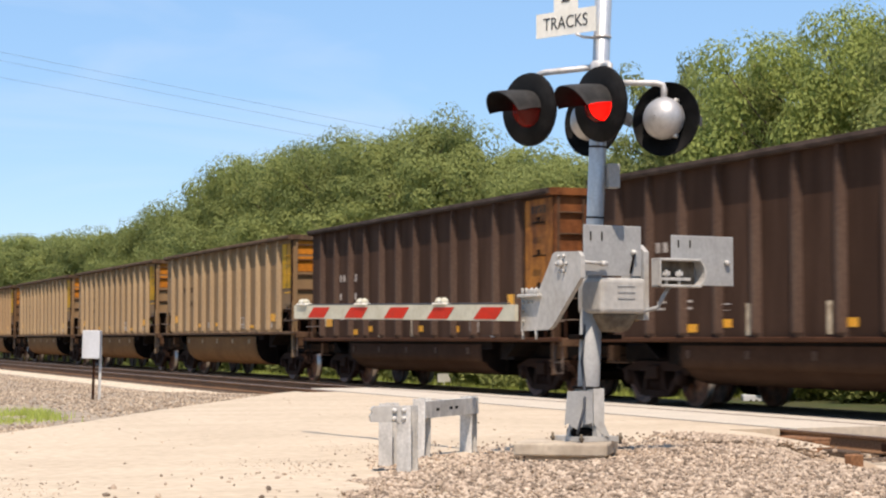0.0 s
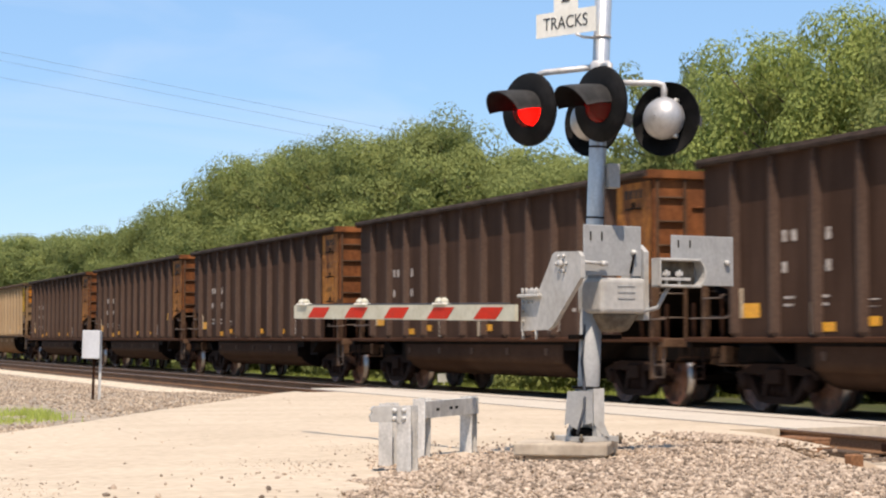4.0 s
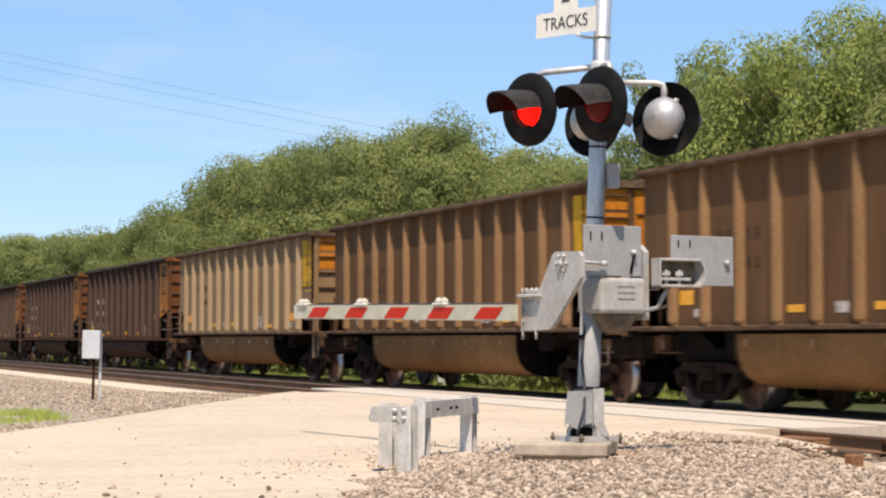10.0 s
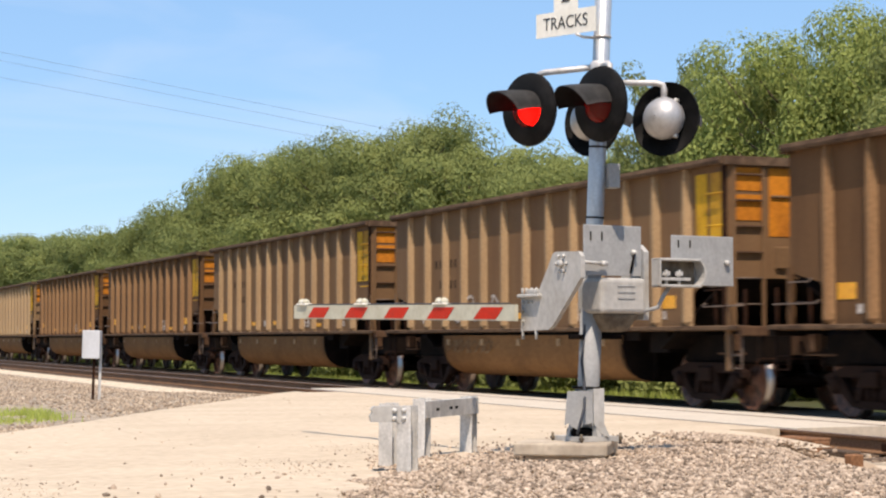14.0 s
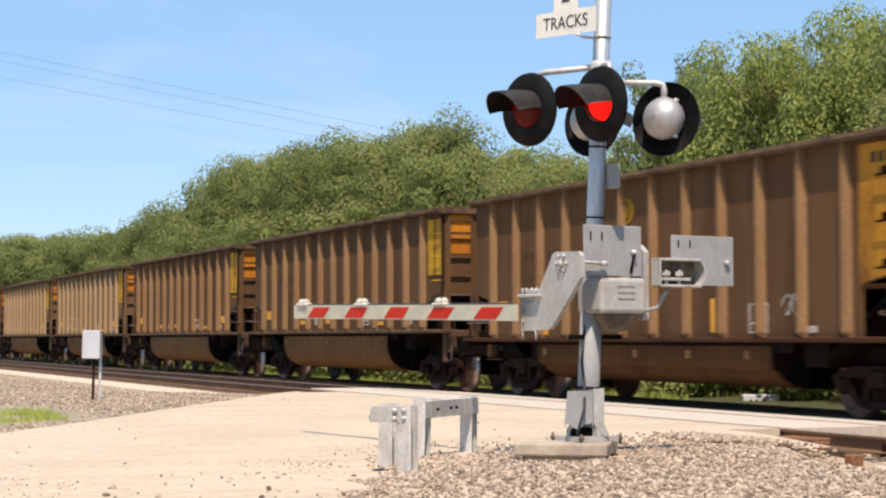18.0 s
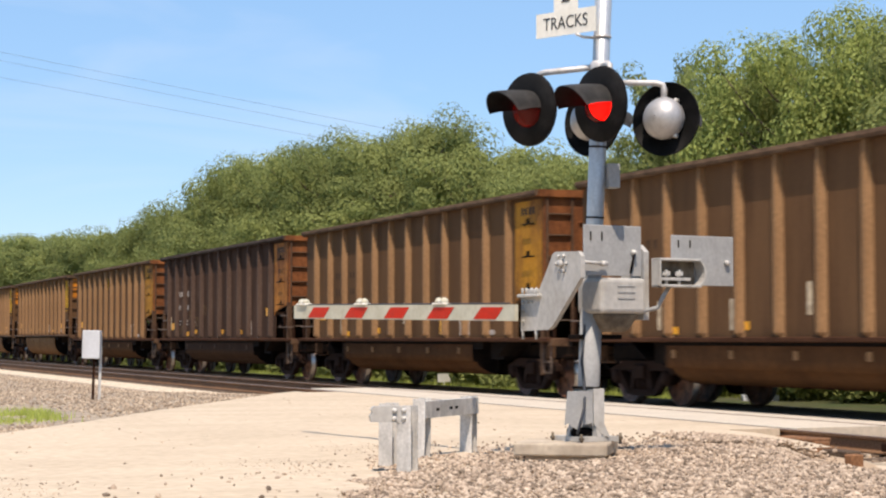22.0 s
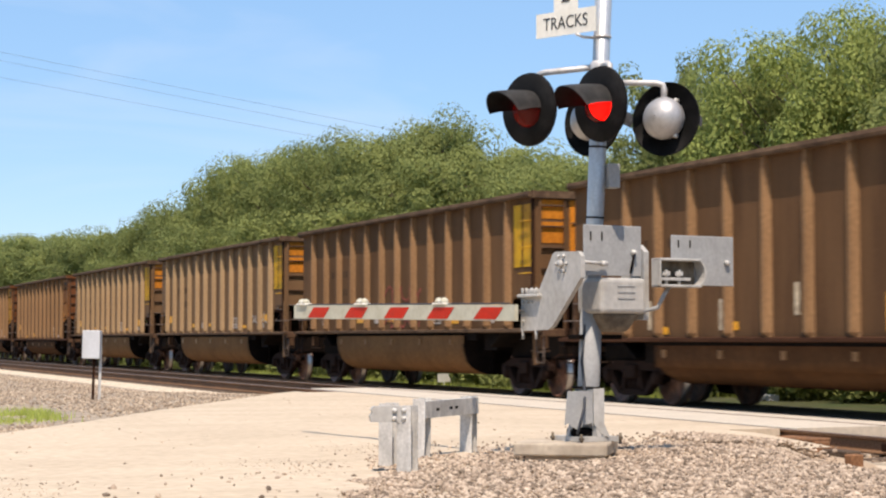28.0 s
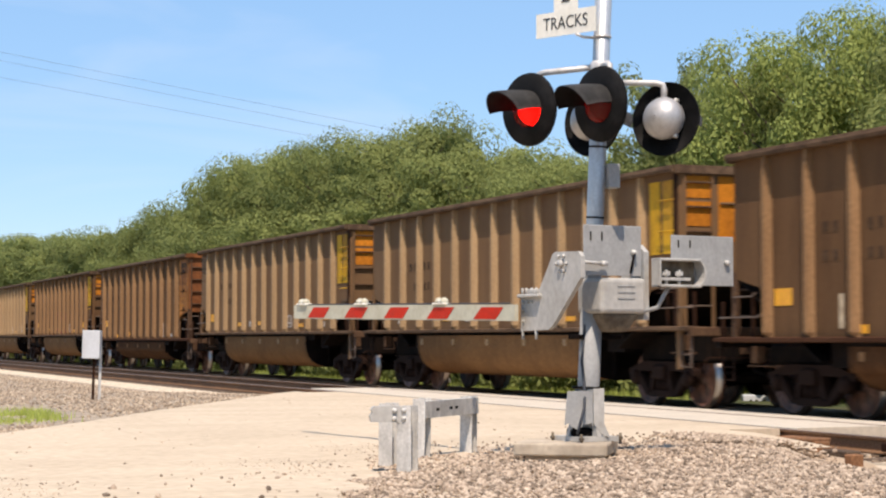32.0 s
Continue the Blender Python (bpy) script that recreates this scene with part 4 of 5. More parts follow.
def scrawl(car, name, y, z, wide, high, material, seed, x=-1.512, n=9, thick=0.022):
    """A looping spray-paint scribble with no words in it."""
    rnd, bm = random.Random(seed), bmesh.new()
    pts = []
    for k in range(n * 6 + 1):
        f = k / (n * 6)
        pts.append((x, y - wide * f + 0.10 * math.cos(f * n * 5.2), z + high * (0.5 + 0.5 * math.sin(f * n * 6.28 * 0.62 + rnd.uniform(-0.25, 0.25)))))
    for a, b in zip(pts, pts[1:]):
        d = Vector((0, b[1] - a[1], b[2] - a[2]))
        o = Vector((0, -d.z, d.y)).normalized() * thick
        a, b = Vector(a), Vector(b)
        bm.faces.new([bm.verts.new(q) for q in (a - o, b - o, b + o, a + o)])
    part(name, bm, material, car, "scribble of spray paint")


def tags():
    """What sets single cars apart."""
    bm = bmesh.new()
    lathe(bm, [(0.0, 0.0), (1.0, 0.0), (1.0, 0.008), (0.0, 0.008)], 24, Matrix.Translation((-HALF - 0.004, 0.72, 3.31)) @ Matrix.Diagonal((1, 0.28, 0.23, 1)) @ Matrix.Rotation(radians(-90), 4, "Y"))
    part("oval_emblem", bm, yellow_paint, cars[13], "yellow oval emblem")
    bm = bmesh.new()
    tube(bm, [Vector((-HALF - 0.014, 0.72 + 0.17 * math.cos(a), 3.31 + 0.14 * math.sin(a))) for a in np.linspace(0, 6.283, 25)], 0.014, 4, False)
    part("emblem_ring", bm, ink_mark, cars[13])
    scrawl(cars[13], "spray_paint", -4.2, 1.48, 0.5, 0.30, white_mark, 3, n=5, thick=0.012)
    scrawl(cars[10], "spray_paint", 4.4, 1.50, 1.1, 0.28, white_mark, 5, n=4, thick=0.035)
    scrawl(cars[10], "spray_paint", 3.1, 1.52, 1.6, 0.5, white_mark, 6, n=4, thick=0.03)
    for k in range(7):
        scrawl(cars[10], "spray_paint", 4.1 - 0.36 * k, 0.86, 0.16 + 0.05 * (k % 3), 0.24, chalk_mark, 60 + k, x=-1.538, n=2 + k % 2, thick=0.026)
    for k, (y, z) in enumerate(((5.0, 1.5), (4.9, 1.28), (3.7, 1.75), (2.9, 2.0), (2.9, 1.55), (1.9, 1.9), (1.9, 1.5))):
        scrawl(cars[14], "spray_paint", y, z, 0.5, 0.30, chalk_mark if k % 3 else dim_mark, 20 + k, n=4, thick=0.013)
    scrawl(cars[19], "spray_paint", 0.9, 1.98, 2.3, 0.36, red_mark, 31, n=5, thick=0.03)
    scrawl(cars[19], "spray_paint", 0.9, 1.40, 2.2, 0.20, red_mark, 32, n=6, thick=0.03)
    scrawl(cars[18], "spray_paint", -4.1, 1.60, 0.5, 0.2, white_mark, 33, n=3)
    scrawl(cars[18], "spray_paint", -4.9, 1.60, 0.6, 0.3, white_mark, 34, n=3)


cars, protos = {}, {}
for i in range(FIRST, LAST + 1):
    look_of = ORDER[i]
    if look_of not in protos:
        protos[look_of] = cars[i] = gondola(*LIVERY[look_of])
        {"dark": dark_marks, "brown": brown_marks, "gold": brown_marks}.get(look_of, tan_marks)(cars[i])
        cars[i].matrix_world = car_pose(i, 0.0)
    else:
        cars[i] = copy_thing(protos[look_of], car_pose(i, 0.0))
tags()
all_wheels = [o for o in scene.objects if o.name.startswith("wheel")]


# ---- the crossing signal ----
BASE = Vector((6.66, 13.336, 0.0))
LEAN = Vector((0.061, -0.22, 3.617)) / 3.617
signal = thing("crossing_signal", "railroad crossing signal with lowered gate on a leaning metal pole", "crossing signal", Matrix.Translation(BASE))


def on_pole(z):
    return LEAN * (z - 0.15) + Vector((0, 0, 0.15))


bm = bmesh.new()
tube(bm, [on_pole(0.16), on_pole(2.0), on_pole(4.6)], 0.070, 20)
pole = part("pole", bm, alu_pole, signal, "bright aluminium pole")
bm = bmesh.new()
tube(bm, [on_pole(0.18), on_pole(0.6), on_pole(1.24)], 0.090, 20)
part("mast_sleeve", bm, grey_plate, signal, "thicker lower length of the pole")
for z in (2.56, 1.98):
    bm = bmesh.new()
    tube(bm, [on_pole(z - 0.008), on_pole(z + 0.008)], 0.073, 20)
    part("pole_band", bm, black_steel, signal)
# foot casting, bolts
A8 = Matrix.Rotation(radians(8), 4, "Z")
FOOT = Matrix.Translation((-0.02, 0, 0)) @ Matrix.Rotation(radians(-12), 4, "Z")
bm = bmesh.new()
prism(bm, [(-0.19, -0.19), (0.19, -0.19), (0.19, 0.19), (-0.19, 0.19)], 0.15, 0.19, "z", A8)
for s in (-1, 1):
    prism(bm, [(s * 0.19, 0.19), (s * 0.07, 0.56), (s * 0.07, 0.19)], -0.02, 0.02, "y", A8)
    prism(bm, [(s * 0.19, 0.19), (s * 0.07, 0.56), (s * 0.07, 0.19)], -0.02, 0.02, "x", A8)
tube(bm, [(0, 0, 0.18), (0, 0, 0.58)], 0.095, 16)
part("foot_casting", bm, grey_cast, signal)
bm = bmesh.new()
torn = [(-0.205, 0.285), (-0.17, 0.30), (-0.15, 0.27), (-0.10, 0.25), (-0.05, 0.285), (0.02, 0.30), (0.03, 0.27)]
prism(bm, torn + [(0.03, 0.545), (-0.02, 0.56), (-0.18, 0.56)], -0.165, -0.153, "y", FOOT)
guard_plate = part("foot_guard", bm, grey_plate, signal, "grey sheet-metal guard round the pole's foot")
bm = bmesh.new()
prism(bm, [(0.036, 0.30), (0.10, 0.21), (0.17, 0.19), (0.125, 0.30), (0.115, 0.58), (0.036, 0.58)], -0.165, -0.150, "y", FOOT)
prism(bm, [(-0.16, 0.20), (0.13, 0.20), (0.12, 0.58), (-0.16, 0.58)], 0.115, 0.127, "x", FOOT)
part("foot_bracket", bm, grey_cast, signal, "pale cast bracket beside the guard")
# black block in place of the dark hollow under the guard
bm = bmesh.new()
bevelled(bm, -0.13, 0.05, -0.12, 0.10, 0.152, 0.26, 0.02, FOOT, 1)
part("cable_gland", bm, black_steel, signal)
for x, y in ((-0.20, -0.22), (0.24, -0.14), (0.20, 0.20), (-0.20, 0.20)):
    bm = bmesh.new()
    tube(bm, [A8 @ Vector((x, y, 0.12)), A8 @ Vector((x, y, 0.215))], 0.012, 8)
    lathe(bm, [(0.024, 0.165), (0.024, 0.185)], 6, A8 @ Matrix.Translation((x, y, 0)), False)
    part("anchor_bolt", bm, under_grime, signal)
bm = bmesh.new()
bevelled(bm, -0.05, 0.05, -0.06, 0.06, -0.10, 0.10, 0.008, Matrix.Translation(on_pole(2.32) + Vector((0.115, -0.045, 0))))
part("junction_box", bm, grey_plate, signal)

# two tracks plate on its bracket
HEAD = Matrix.Rotation(radians(23), 4, "Z")
plate_at = on_pole(3.58) + HEAD @ Vector((-0.16, 0.26, 0.012))


def sign_matrix(off):
    """Local x to the reader's right, local y up, local z towards the reader."""
    return Matrix.Translation(plate_at) @ HEAD @ Matrix(((0, 0, -1, 0), (-1, 0, 0, 0), (0, 1, 0, 0), (0, 0, 0, 1))) @ Matrix.Rotation(radians(-0.5), 4, "Z") @ Matrix.Translation(off)


bm = bmesh.new()
prism(bm, [(-0.325, -0.102), (0.325, -0.102), (0.325, 0.102), (0.13, 0.102), (0.13, 0.34), (-0.13, 0.34), (-0.13, 0.102), (-0.325, 0.102)], -0.004, 0.004, "z", sign_matrix((0, 0, 0)))
plate = part("track_count_plate", bm, sign_white, signal, "white plate reading 2 TRACKS")


def letters(text, size, m, parent, material, name="lettering"):
    c = bpy.data.curves.new(name, "FONT")
    c.body, c.size, c.align_x, c.align_y, c.extrude, c.offset = text, size, "CENTER", "CENTER", 0.002, -0.0008
    tmp = bpy.data.objects.new(name, c)
    scene.collection.objects.link(tmp)
    me = bpy.data.meshes.new_from_object(tmp.evaluated_get(bpy.context.evaluated_depsgraph_get()))
    bpy.data.objects.remove(tmp)
    me.materials.clear()
    me.materials.append(material)
    me.transform(m)
    return part(name, me, None, parent)


letters("TRACKS", 0.150, sign_matrix((0.0, 0.0, 0.007)) @ Matrix.Diagonal((0.88, 1, 1, 1)), plate, sign_black)
letters("2", 0.21, sign_matrix((0.0, 0.235, 0.007)), plate, sign_black)
bm = bmesh.new()
a = on_pole(3.46)
tube(bm, [a + HEAD @ Vector((0.0, 0.05, 0)), a + HEAD @ Vector((-0.12, 0.1, 0.0)), a + HEAD @ Vector((-0.19, 0.12, 0.02))], 0.012, 8)
tube(bm, [a - Vector((0, 0, 0.010)), a + Vector((0, 0, 0.010))], 0.078, 16)
part("plate_bracket", bm, pipe_paint, signal)

# crossarm
top = on_pole(3.20)
bm = bmesh.new()
lathe(bm, [(0.076, -0.06), (0.086, -0.045), (0.086, 0.045), (0.076, 0.06)], 18, Matrix.Translation(top))
part("crossarm_clamp", bm, pipe_paint, signal)


def lamp(name, centre, yaw, tilt, lit_face, spin):
    """A flasher: background disc, housing, hood, lens and the turning bulb behind it. Local -x faces the traffic."""
    m = Matrix.Translation(centre) @ Matrix.Rotation(radians(yaw), 4, "Z") @ Matrix.Rotation(radians(tilt), 4, "Y")
    face = Matrix.Rotation(radians(-90), 4, "Y")
    bm = bmesh.new()
    lathe(bm, [(0.150, 0.0), (0.300, -0.004), (0.307, -0.03), (0.298, -0.03), (0.296, -0.010), (0.150, -0.008), (0.150, 0.0)], 40, face, caps=False)
    disc = part(name, bm, black_paint, signal, "black round signal background")
    disc.matrix_local = m
    bm = bmesh.new()
    prof = [(0.165, -0.004), (0.175, -0.05)] + [(0.175 * math.cos(a) + 0.004, -0.05 - 0.16 * math.sin(a)) for a in (0.25, 0.55, 0.85, 1.15, 1.4)] + [(0.003, -0.215)]
    lathe(bm, prof, 28, face, caps=False)
    part("housing", bm, silver_paint, disc, "silver domed lamp housing")
    # added black cup that keeps the bulb's glow off the silver housing
    bm = bmesh.new()
    lathe(bm, [(0.149, 0.001), (0.152, -0.05), (0.147, -0.12), (0.122, -0.16)], 28, face, caps=False)
    part("shroud", bm, black_paint, disc)
    for a in (35, 145, 270):
        bm = bmesh.new()
        lathe(bm, [(0.0, -0.03), (0.02, -0.03), (0.02, 0.01), (0.0, 0.01)], 8, face @ Matrix.Translation((0.175 * math.cos(radians(a)), 0.175 * math.sin(radians(a)), -0.03)))
        part("latch", bm, galv, disc)
    bm = bmesh.new()
    lathe(bm, [(0.150, 0.004), (0.141, 0.030), (0.110, 0.053), (0.060, 0.069), (0.002, 0.075)], 28, face, caps=False)
    lens = part("lens", bm, lens_red, disc, "red glass lens")
    # hood: open below, longer at the top, flared a little
    bm = bmesh.new()
    rings = []
    n = 18
    for j in range(7):
        f = j / 6
        ring = []
        for k in range(n + 1):
            a = radians(1 + 178 * k / n)
            reach = 0.39 * (0.70 + 0.30 * max(0.0, math.sin(a)))
            r = 0.158 + 0.012 * f
            ring.append(bm.verts.new((-0.004 - reach * f, r * math.cos(a), r * math.sin(a) - 0.035 * f * f)))
        rings.append(ring)
    for p, q in zip(rings, rings[1:]):
        for k in range(n):
            bm.faces.new((p[k], p[k + 1], q[k + 1], q[k])).smooth = True
    liner = bmesh.new()
    for f in bm.faces:
        liner.faces.new([liner.verts.new((v.co.x, v.co.y * 0.962, v.co.z * 0.962 - 0.0015)) for v in f.verts]).smooth = True
    bmesh.ops.remove_doubles(liner, verts=liner.verts[:], dist=0.0005)
    bmesh.ops.solidify(bm, geom=bm.faces[:], thickness=0.004)
    hood = part("hood", bm, hood_paint, disc, "dark grey metal hood")
    part("liner", liner, black_paint, hood, "matt black lining")
    # a round bulb, lit on one half, turns inside the housing
    bm = bmesh.new()
    lathe(bm, [(0.0015, -0.134)] + [(0.134 * math.cos(a), 0.134 * math.sin(a)) for a in np.linspace(-1.4, 1.4, 13)] + [(0.0015, 0.134)], 28)
    me = mesh_of("lamp_bulb", bm, black_paint)
    me.materials.append(lamp_glow)
    for p in me.polygons:
        p.use_smooth = True
        if p.center.x < 0.0:
            p.material_index = 1
    arr = part("lamp_bulb", me, None, disc, "round red bulb lit on one half")
    arr.location.x = 0.072
    return disc, arr


ends = {}
LAMPS = []
for name, off, yaw, tilt, lit in (
        ("signal_lamp", (-0.436, 0.191, 2.886), 21, -3, True),
        ("signal_lamp", (-0.135, -0.515, 2.861), 15, -3, True),
        ("signal_lamp", (0.541, -0.415, 2.778), 213, -3, False),
        ("signal_lamp", (0.235, 0.30, 2.832), 203, -3, False)):
    c = Vector(off)
    disc, arr = lamp(name, c, yaw, tilt, lit, None)
    LAMPS.append((disc, arr))
    # the pipe that carries it: from the clamp, along, and down into the housing
    back = Matrix.Rotation(radians(yaw), 4, "Z") @ Vector((0.12 if lit else 0.05, 0, 0))
    hang = c + back + Vector((0, 0, 0.14))
    high = Vector((hang.x, hang.y, top.z - 0.13 if not lit else top.z))
    bm = bmesh.new()
    root = Vector((top.x, top.y, high.z + 0.02))
    mid = high + (root - high).normalized() * 0.06
    tube(bm, [hang, high - Vector((0, 0, 0.05)), high - Vector((0, 0, 0.012)) + (mid - high) * 0.2, mid, root], 0.026, 10)
    part("crossarm", bm, pipe_paint, signal, "aluminium-painted crossarm pipe")

# gate mechanism: local x along the road, local y along the lowered arm
bm = bmesh.new()
bevelled(bm, -0.08, 0.37, -0.34, 0.02, 1.19, 1.48, 0.035, A8, 3)
part("mechanism_case", bm, grey_cast, signal, "pale grey gate mechanism case")
bm = bmesh.new()
t = bmesh.new()
v = box(t, -0.05, 0.345, -0.315, 0.0, 1.04, 1.20)
for q in v[:4]:
    q.co.x, q.co.y = 0.15 + (q.co.x - 0.15) * 0.55, -0.15 + (q.co.y + 0.15) * 0.6
bmesh.ops.bevel(t, geom=t.edges[:], offset=0.045, segments=3, affect="EDGES", profile=0.5)
merge(bm, t, A8)
part("case_bottom", bm, under_grime, signal, "grimy rounded underside of the case")
bm = bmesh.new()
for z in (1.31, 1.36, 1.41):
    box(bm, 0.08, 0.25, -0.346, -0.338, z, z + 0.006, A8)
part("rib_moulding", bm, grey_plate, signal)
bm = bmesh.new()
prism(bm, [(-0.30, 1.14), (0.02, 1.14), (0.02, 1.60), (-0.08, 1.73), (-0.22, 1.76), (-0.30, 1.70)], 0.37, 0.42, "x", A8)
part("side_cheek", bm, grey_cast, signal)
bm = bmesh.new()
bevelled(bm, -0.235, 0.335, -0.315, -0.30, 1.495, 1.905, 0.004, A8, 1)
plate_1 = part("cover_plate", bm, grey_plate, signal, "flat grey sheet-metal cover plate")
bm = bmesh.new()
for x in (-0.17, -0.06):
    box(bm, x - 0.005, x + 0.005, -0.322, -0.314, 1.78, 1.85, A8)
tube(bm, [A8 @ Vector((0.25, -0.335, 1.68)), A8 @ Vector((0.21, -0.335, 1.52))], 0.010, 8)
part("slot", bm, black_steel, plate_1)
bm = bmesh.new()
lathe(bm, [(0.0, 0), (0.026, 0), (0.026, 0.02), (0.012, 0.03), (0.012, 0.05)], 6, A8 @ Matrix.Translation((0.25, -0.315, 1.69)) @ Matrix.Rotation(radians(90), 4, "X"))
part("latch_bolt", bm, galv, plate_1)
bm = bmesh.new()
tube(bm, [A8 @ Vector((-0.36, -0.36, 1.605)), A8 @ Vector((-0.06, -0.36, 1.59))], 0.014, 8)
tube(bm, [A8 @ Vector((-0.10, -0.36, 1.592)), A8 @ Vector((-0.04, -0.36, 1.59))], 0.022, 8)
part("linkage_rod", bm, galv, signal)

# levers that carry the arm
LEVER = [(0.42, 1.05), (0.41, 1.33), (0.28, 1.35), (0.13, 1.40), (0.02, 1.55), (-0.06, 1.67), (-0.10, 1.69), (-0.43, 1.68), (-0.47, 1.64), (-0.47, 1.47), (-0.36, 1.37), (-0.06, 1.09), (0.0, 1.06)]
bm = bmesh.new()
prism(bm, LEVER, -0.37, -0.33, "x", A8)
lever = part("arm_lever", bm, grey_cast, signal, "pale grey cast arm lever")
bm = bmesh.new()
for k in range(6):
    a = 2 * math.pi * k / 6
    lathe(bm, [(0.0, 0), (0.014, 0), (0.014, 0.02), (0.0, 0.02)], 6, A8 @ Matrix.Translation((-0.37, -0.20 + 0.07 * math.cos(a), 1.59 + 0.07 * math.sin(a))) @ Matrix.Rotation(radians(-90), 4, "Y"))
lathe(bm, [(0.0, 0), (0.03, 0), (0.03, 0.03), (0.0, 0.03)], 10, A8 @ Matrix.Translation((-0.37, -0.20, 1.59)) @ Matrix.Rotation(radians(-90), 4, "Y"))
part("hub_bolts", bm, galv, lever)
bm = bmesh.new()
bevelled(bm, -0.42, -0.33, 0.10, 0.41, 1.325, 1.355, 0.008, A8, 1)
bevelled(bm, -0.41, -0.35, 0.14, 0.26, 1.355, 1.395, 0.008, A8, 1)
for y in (0.15, 0.22, 0.30, 0.36):
    tube(bm, [A8 @ Vector((-0.39, y, 1.35)), A8 @ Vector((-0.39, y, 1.405))], 0.012, 6)
for y, z in ((0.37, 1.29), (0.37, 1.22), (0.37, 1.13), (0.30, 1.29), (0.24, 1.29)):
    lathe(bm, [(0.0, 0), (0.013, 0), (0.013, 0.016), (0.0, 0.016)], 6, A8 @ Matrix.Translation((-0.37, y, z)) @ Matrix.Rotation(radians(-90), 4, "Y"))
for y in (0.20, 0.40):
    tube(bm, [A8 @ Vector((-0.36, y, 0.98)), A8 @ Vector((-0.36, y, 1.06))], 0.012, 6)
part("arm_clamp", bm, grey_cast, lever)

# counterweights on the far end of the levers
bm = bmesh.new()
y0 = -0.50
for z in (1.405, 1.62):
    bevelled(bm, 0.37, 0.80, y0 - 0.02, y0 + 0.10, z, z + 0.022, 0.005, A8, 1)
bevelled(bm, 0.37, 0.39, y0 - 0.02, y0 + 0.10, 1.405, 1.64, 0.005, A8, 1)
for k in range(8):
    a0, a1 = (radians(-65 + 130 * q / 8) for q in (k, k + 1))
    prism(bm, [(0.70 + 0.13 * math.cos(a0), 1.5235 + 0.13 * math.sin(a0)), (0.70 + 0.15 * math.cos(a0), 1.5235 + 0.13 * math.sin(a0)),
               (0.70 + 0.15 * math.cos(a1), 1.5235 + 0.13 * math.sin(a1)), (0.70 + 0.13 * math.cos(a1), 1.5235 + 0.13 * math.sin(a1))], y0 - 0.02, y0 + 0.10, "y", A8)
channel = part("counterweight_frame", bm, grey_cast, signal, "open grey frame for the counterweights")
bm = bmesh.new()
for x in (0.47, 0.60):
    tube(bm, [A8 @ Vector((x, y0 + 0.03, 1.42)), A8 @ Vector((x, y0 + 0.03, 1.55))], 0.014, 6)
    lathe(bm, [(0.036, 1.50), (0.036, 1.535)], 6, A8 @ Matrix.Translation((x, y0 + 0.03, 0)), False)
box(bm, 0.40, 0.70, y0 + 0.005, y0 + 0.06, 1.462, 1.485, A8)
part("frame_bolts", bm, galv, channel)
bm = bmesh.new()
box(bm, 0.39, 0.80, y0 + 0.085, y0 + 0.10, 1.43, 1.62, A8)
part("frame_back", bm, under_grime, channel)
bm = bmesh.new()
bevelled(bm, 0.59, 1.24, -0.385, -0.37, 1.425, 1.84, 0.004, A8, 1)
plate_2 = part("counterweight_plate", bm, grey_plate, signal, "flat grey counterweight plate")
bm = bmesh.new()
for x in (0.66, 0.78):
    box(bm, x - 0.005, x + 0.005, -0.392, -0.384, 1.74, 1.80, A8)
part("slot", bm, black_steel, plate_2)
bm = bmesh.new()
lathe(bm, [(0.0, 0), (0.024, 0), (0.024, 0.03), (0.0, 0.03)], 6, A8 @ Matrix.Translation((1.16, -0.385, 1.62)) @ Matrix.Rotation(radians(90), 4, "X"))
part("latch_bolt", bm, galv, plate_2)
bm = bmesh.new()
tube(bm, [A8 @ Vector((0.30, -0.2, 1.18)), A8 @ Vector((0.42, -0.42, 1.24)), A8 @ Vector((0.46, -0.44, 1.33)), A8 @ Vector((0.52, -0.44, 1.41))], 0.018, 8)
part("conduit", bm, grey_plate, signal)
bm = bmesh.new()
tube(bm, [on_pole(1.1) + Vector((-0.07, -0.04, 0)), on_pole(0.8) + Vector((-0.09, -0.04, 0)), on_pole(0.55) + Vector((-0.07, -0.08, 0)), Vector((-0.14, -0.24, 0.42)), Vector((-0.22, -0.28, 0.22))], 0.012, 6)
part("cable", bm, cable_mat, signal)
bm = bmesh.new()
bevelled(bm, -0.12, 0.30, -0.09, 0.09, 0.98, 1.02, 0.006, A8, 1)
part("mounting_bracket", bm, black_steel, signal)

bm = bmesh.new()
tube(bm, [Vector((0.11 * math.cos(a), 0.11 * math.sin(a), 0.585)) for a in np.linspace(0, 6.283, 21)], 0.012, 6, False)
part("strap", bm, black_steel, signal)

# the arm: sixteen-inch stripes on a tapered board
arm_0, arm_1 = Vector((6.15, 13.60, 1.200)) - BASE, Vector((5.53, 17.729, 1.262)) - BASE
way = (arm_1 - arm_0).normalized()
arm_m = Matrix.Translation(arm_0) @ way.to_track_quat("Y", "Z").to_matrix().to_4x4()
LONG = (arm_1 - arm_0).length
bm = bmesh.new()
v = box(bm, -0.018, 0.018, 0.0, LONG, -0.068, 0.068)
arm = part("gate_arm", bm, arm_white, signal, "white gate arm with slanting red stripes")
arm.matrix_local = arm_m
for k in range(5):
    y = 0.27 + 0.80 * k
    bm = bmesh.new()
    prism(bm, [(y + 0.02, -0.056), (y + 0.38, -0.056), (y + 0.25, 0.046), (y - 0.10, 0.046)], -0.022, -0.0185, "x")
    part("stripe", bm, arm_red, arm)
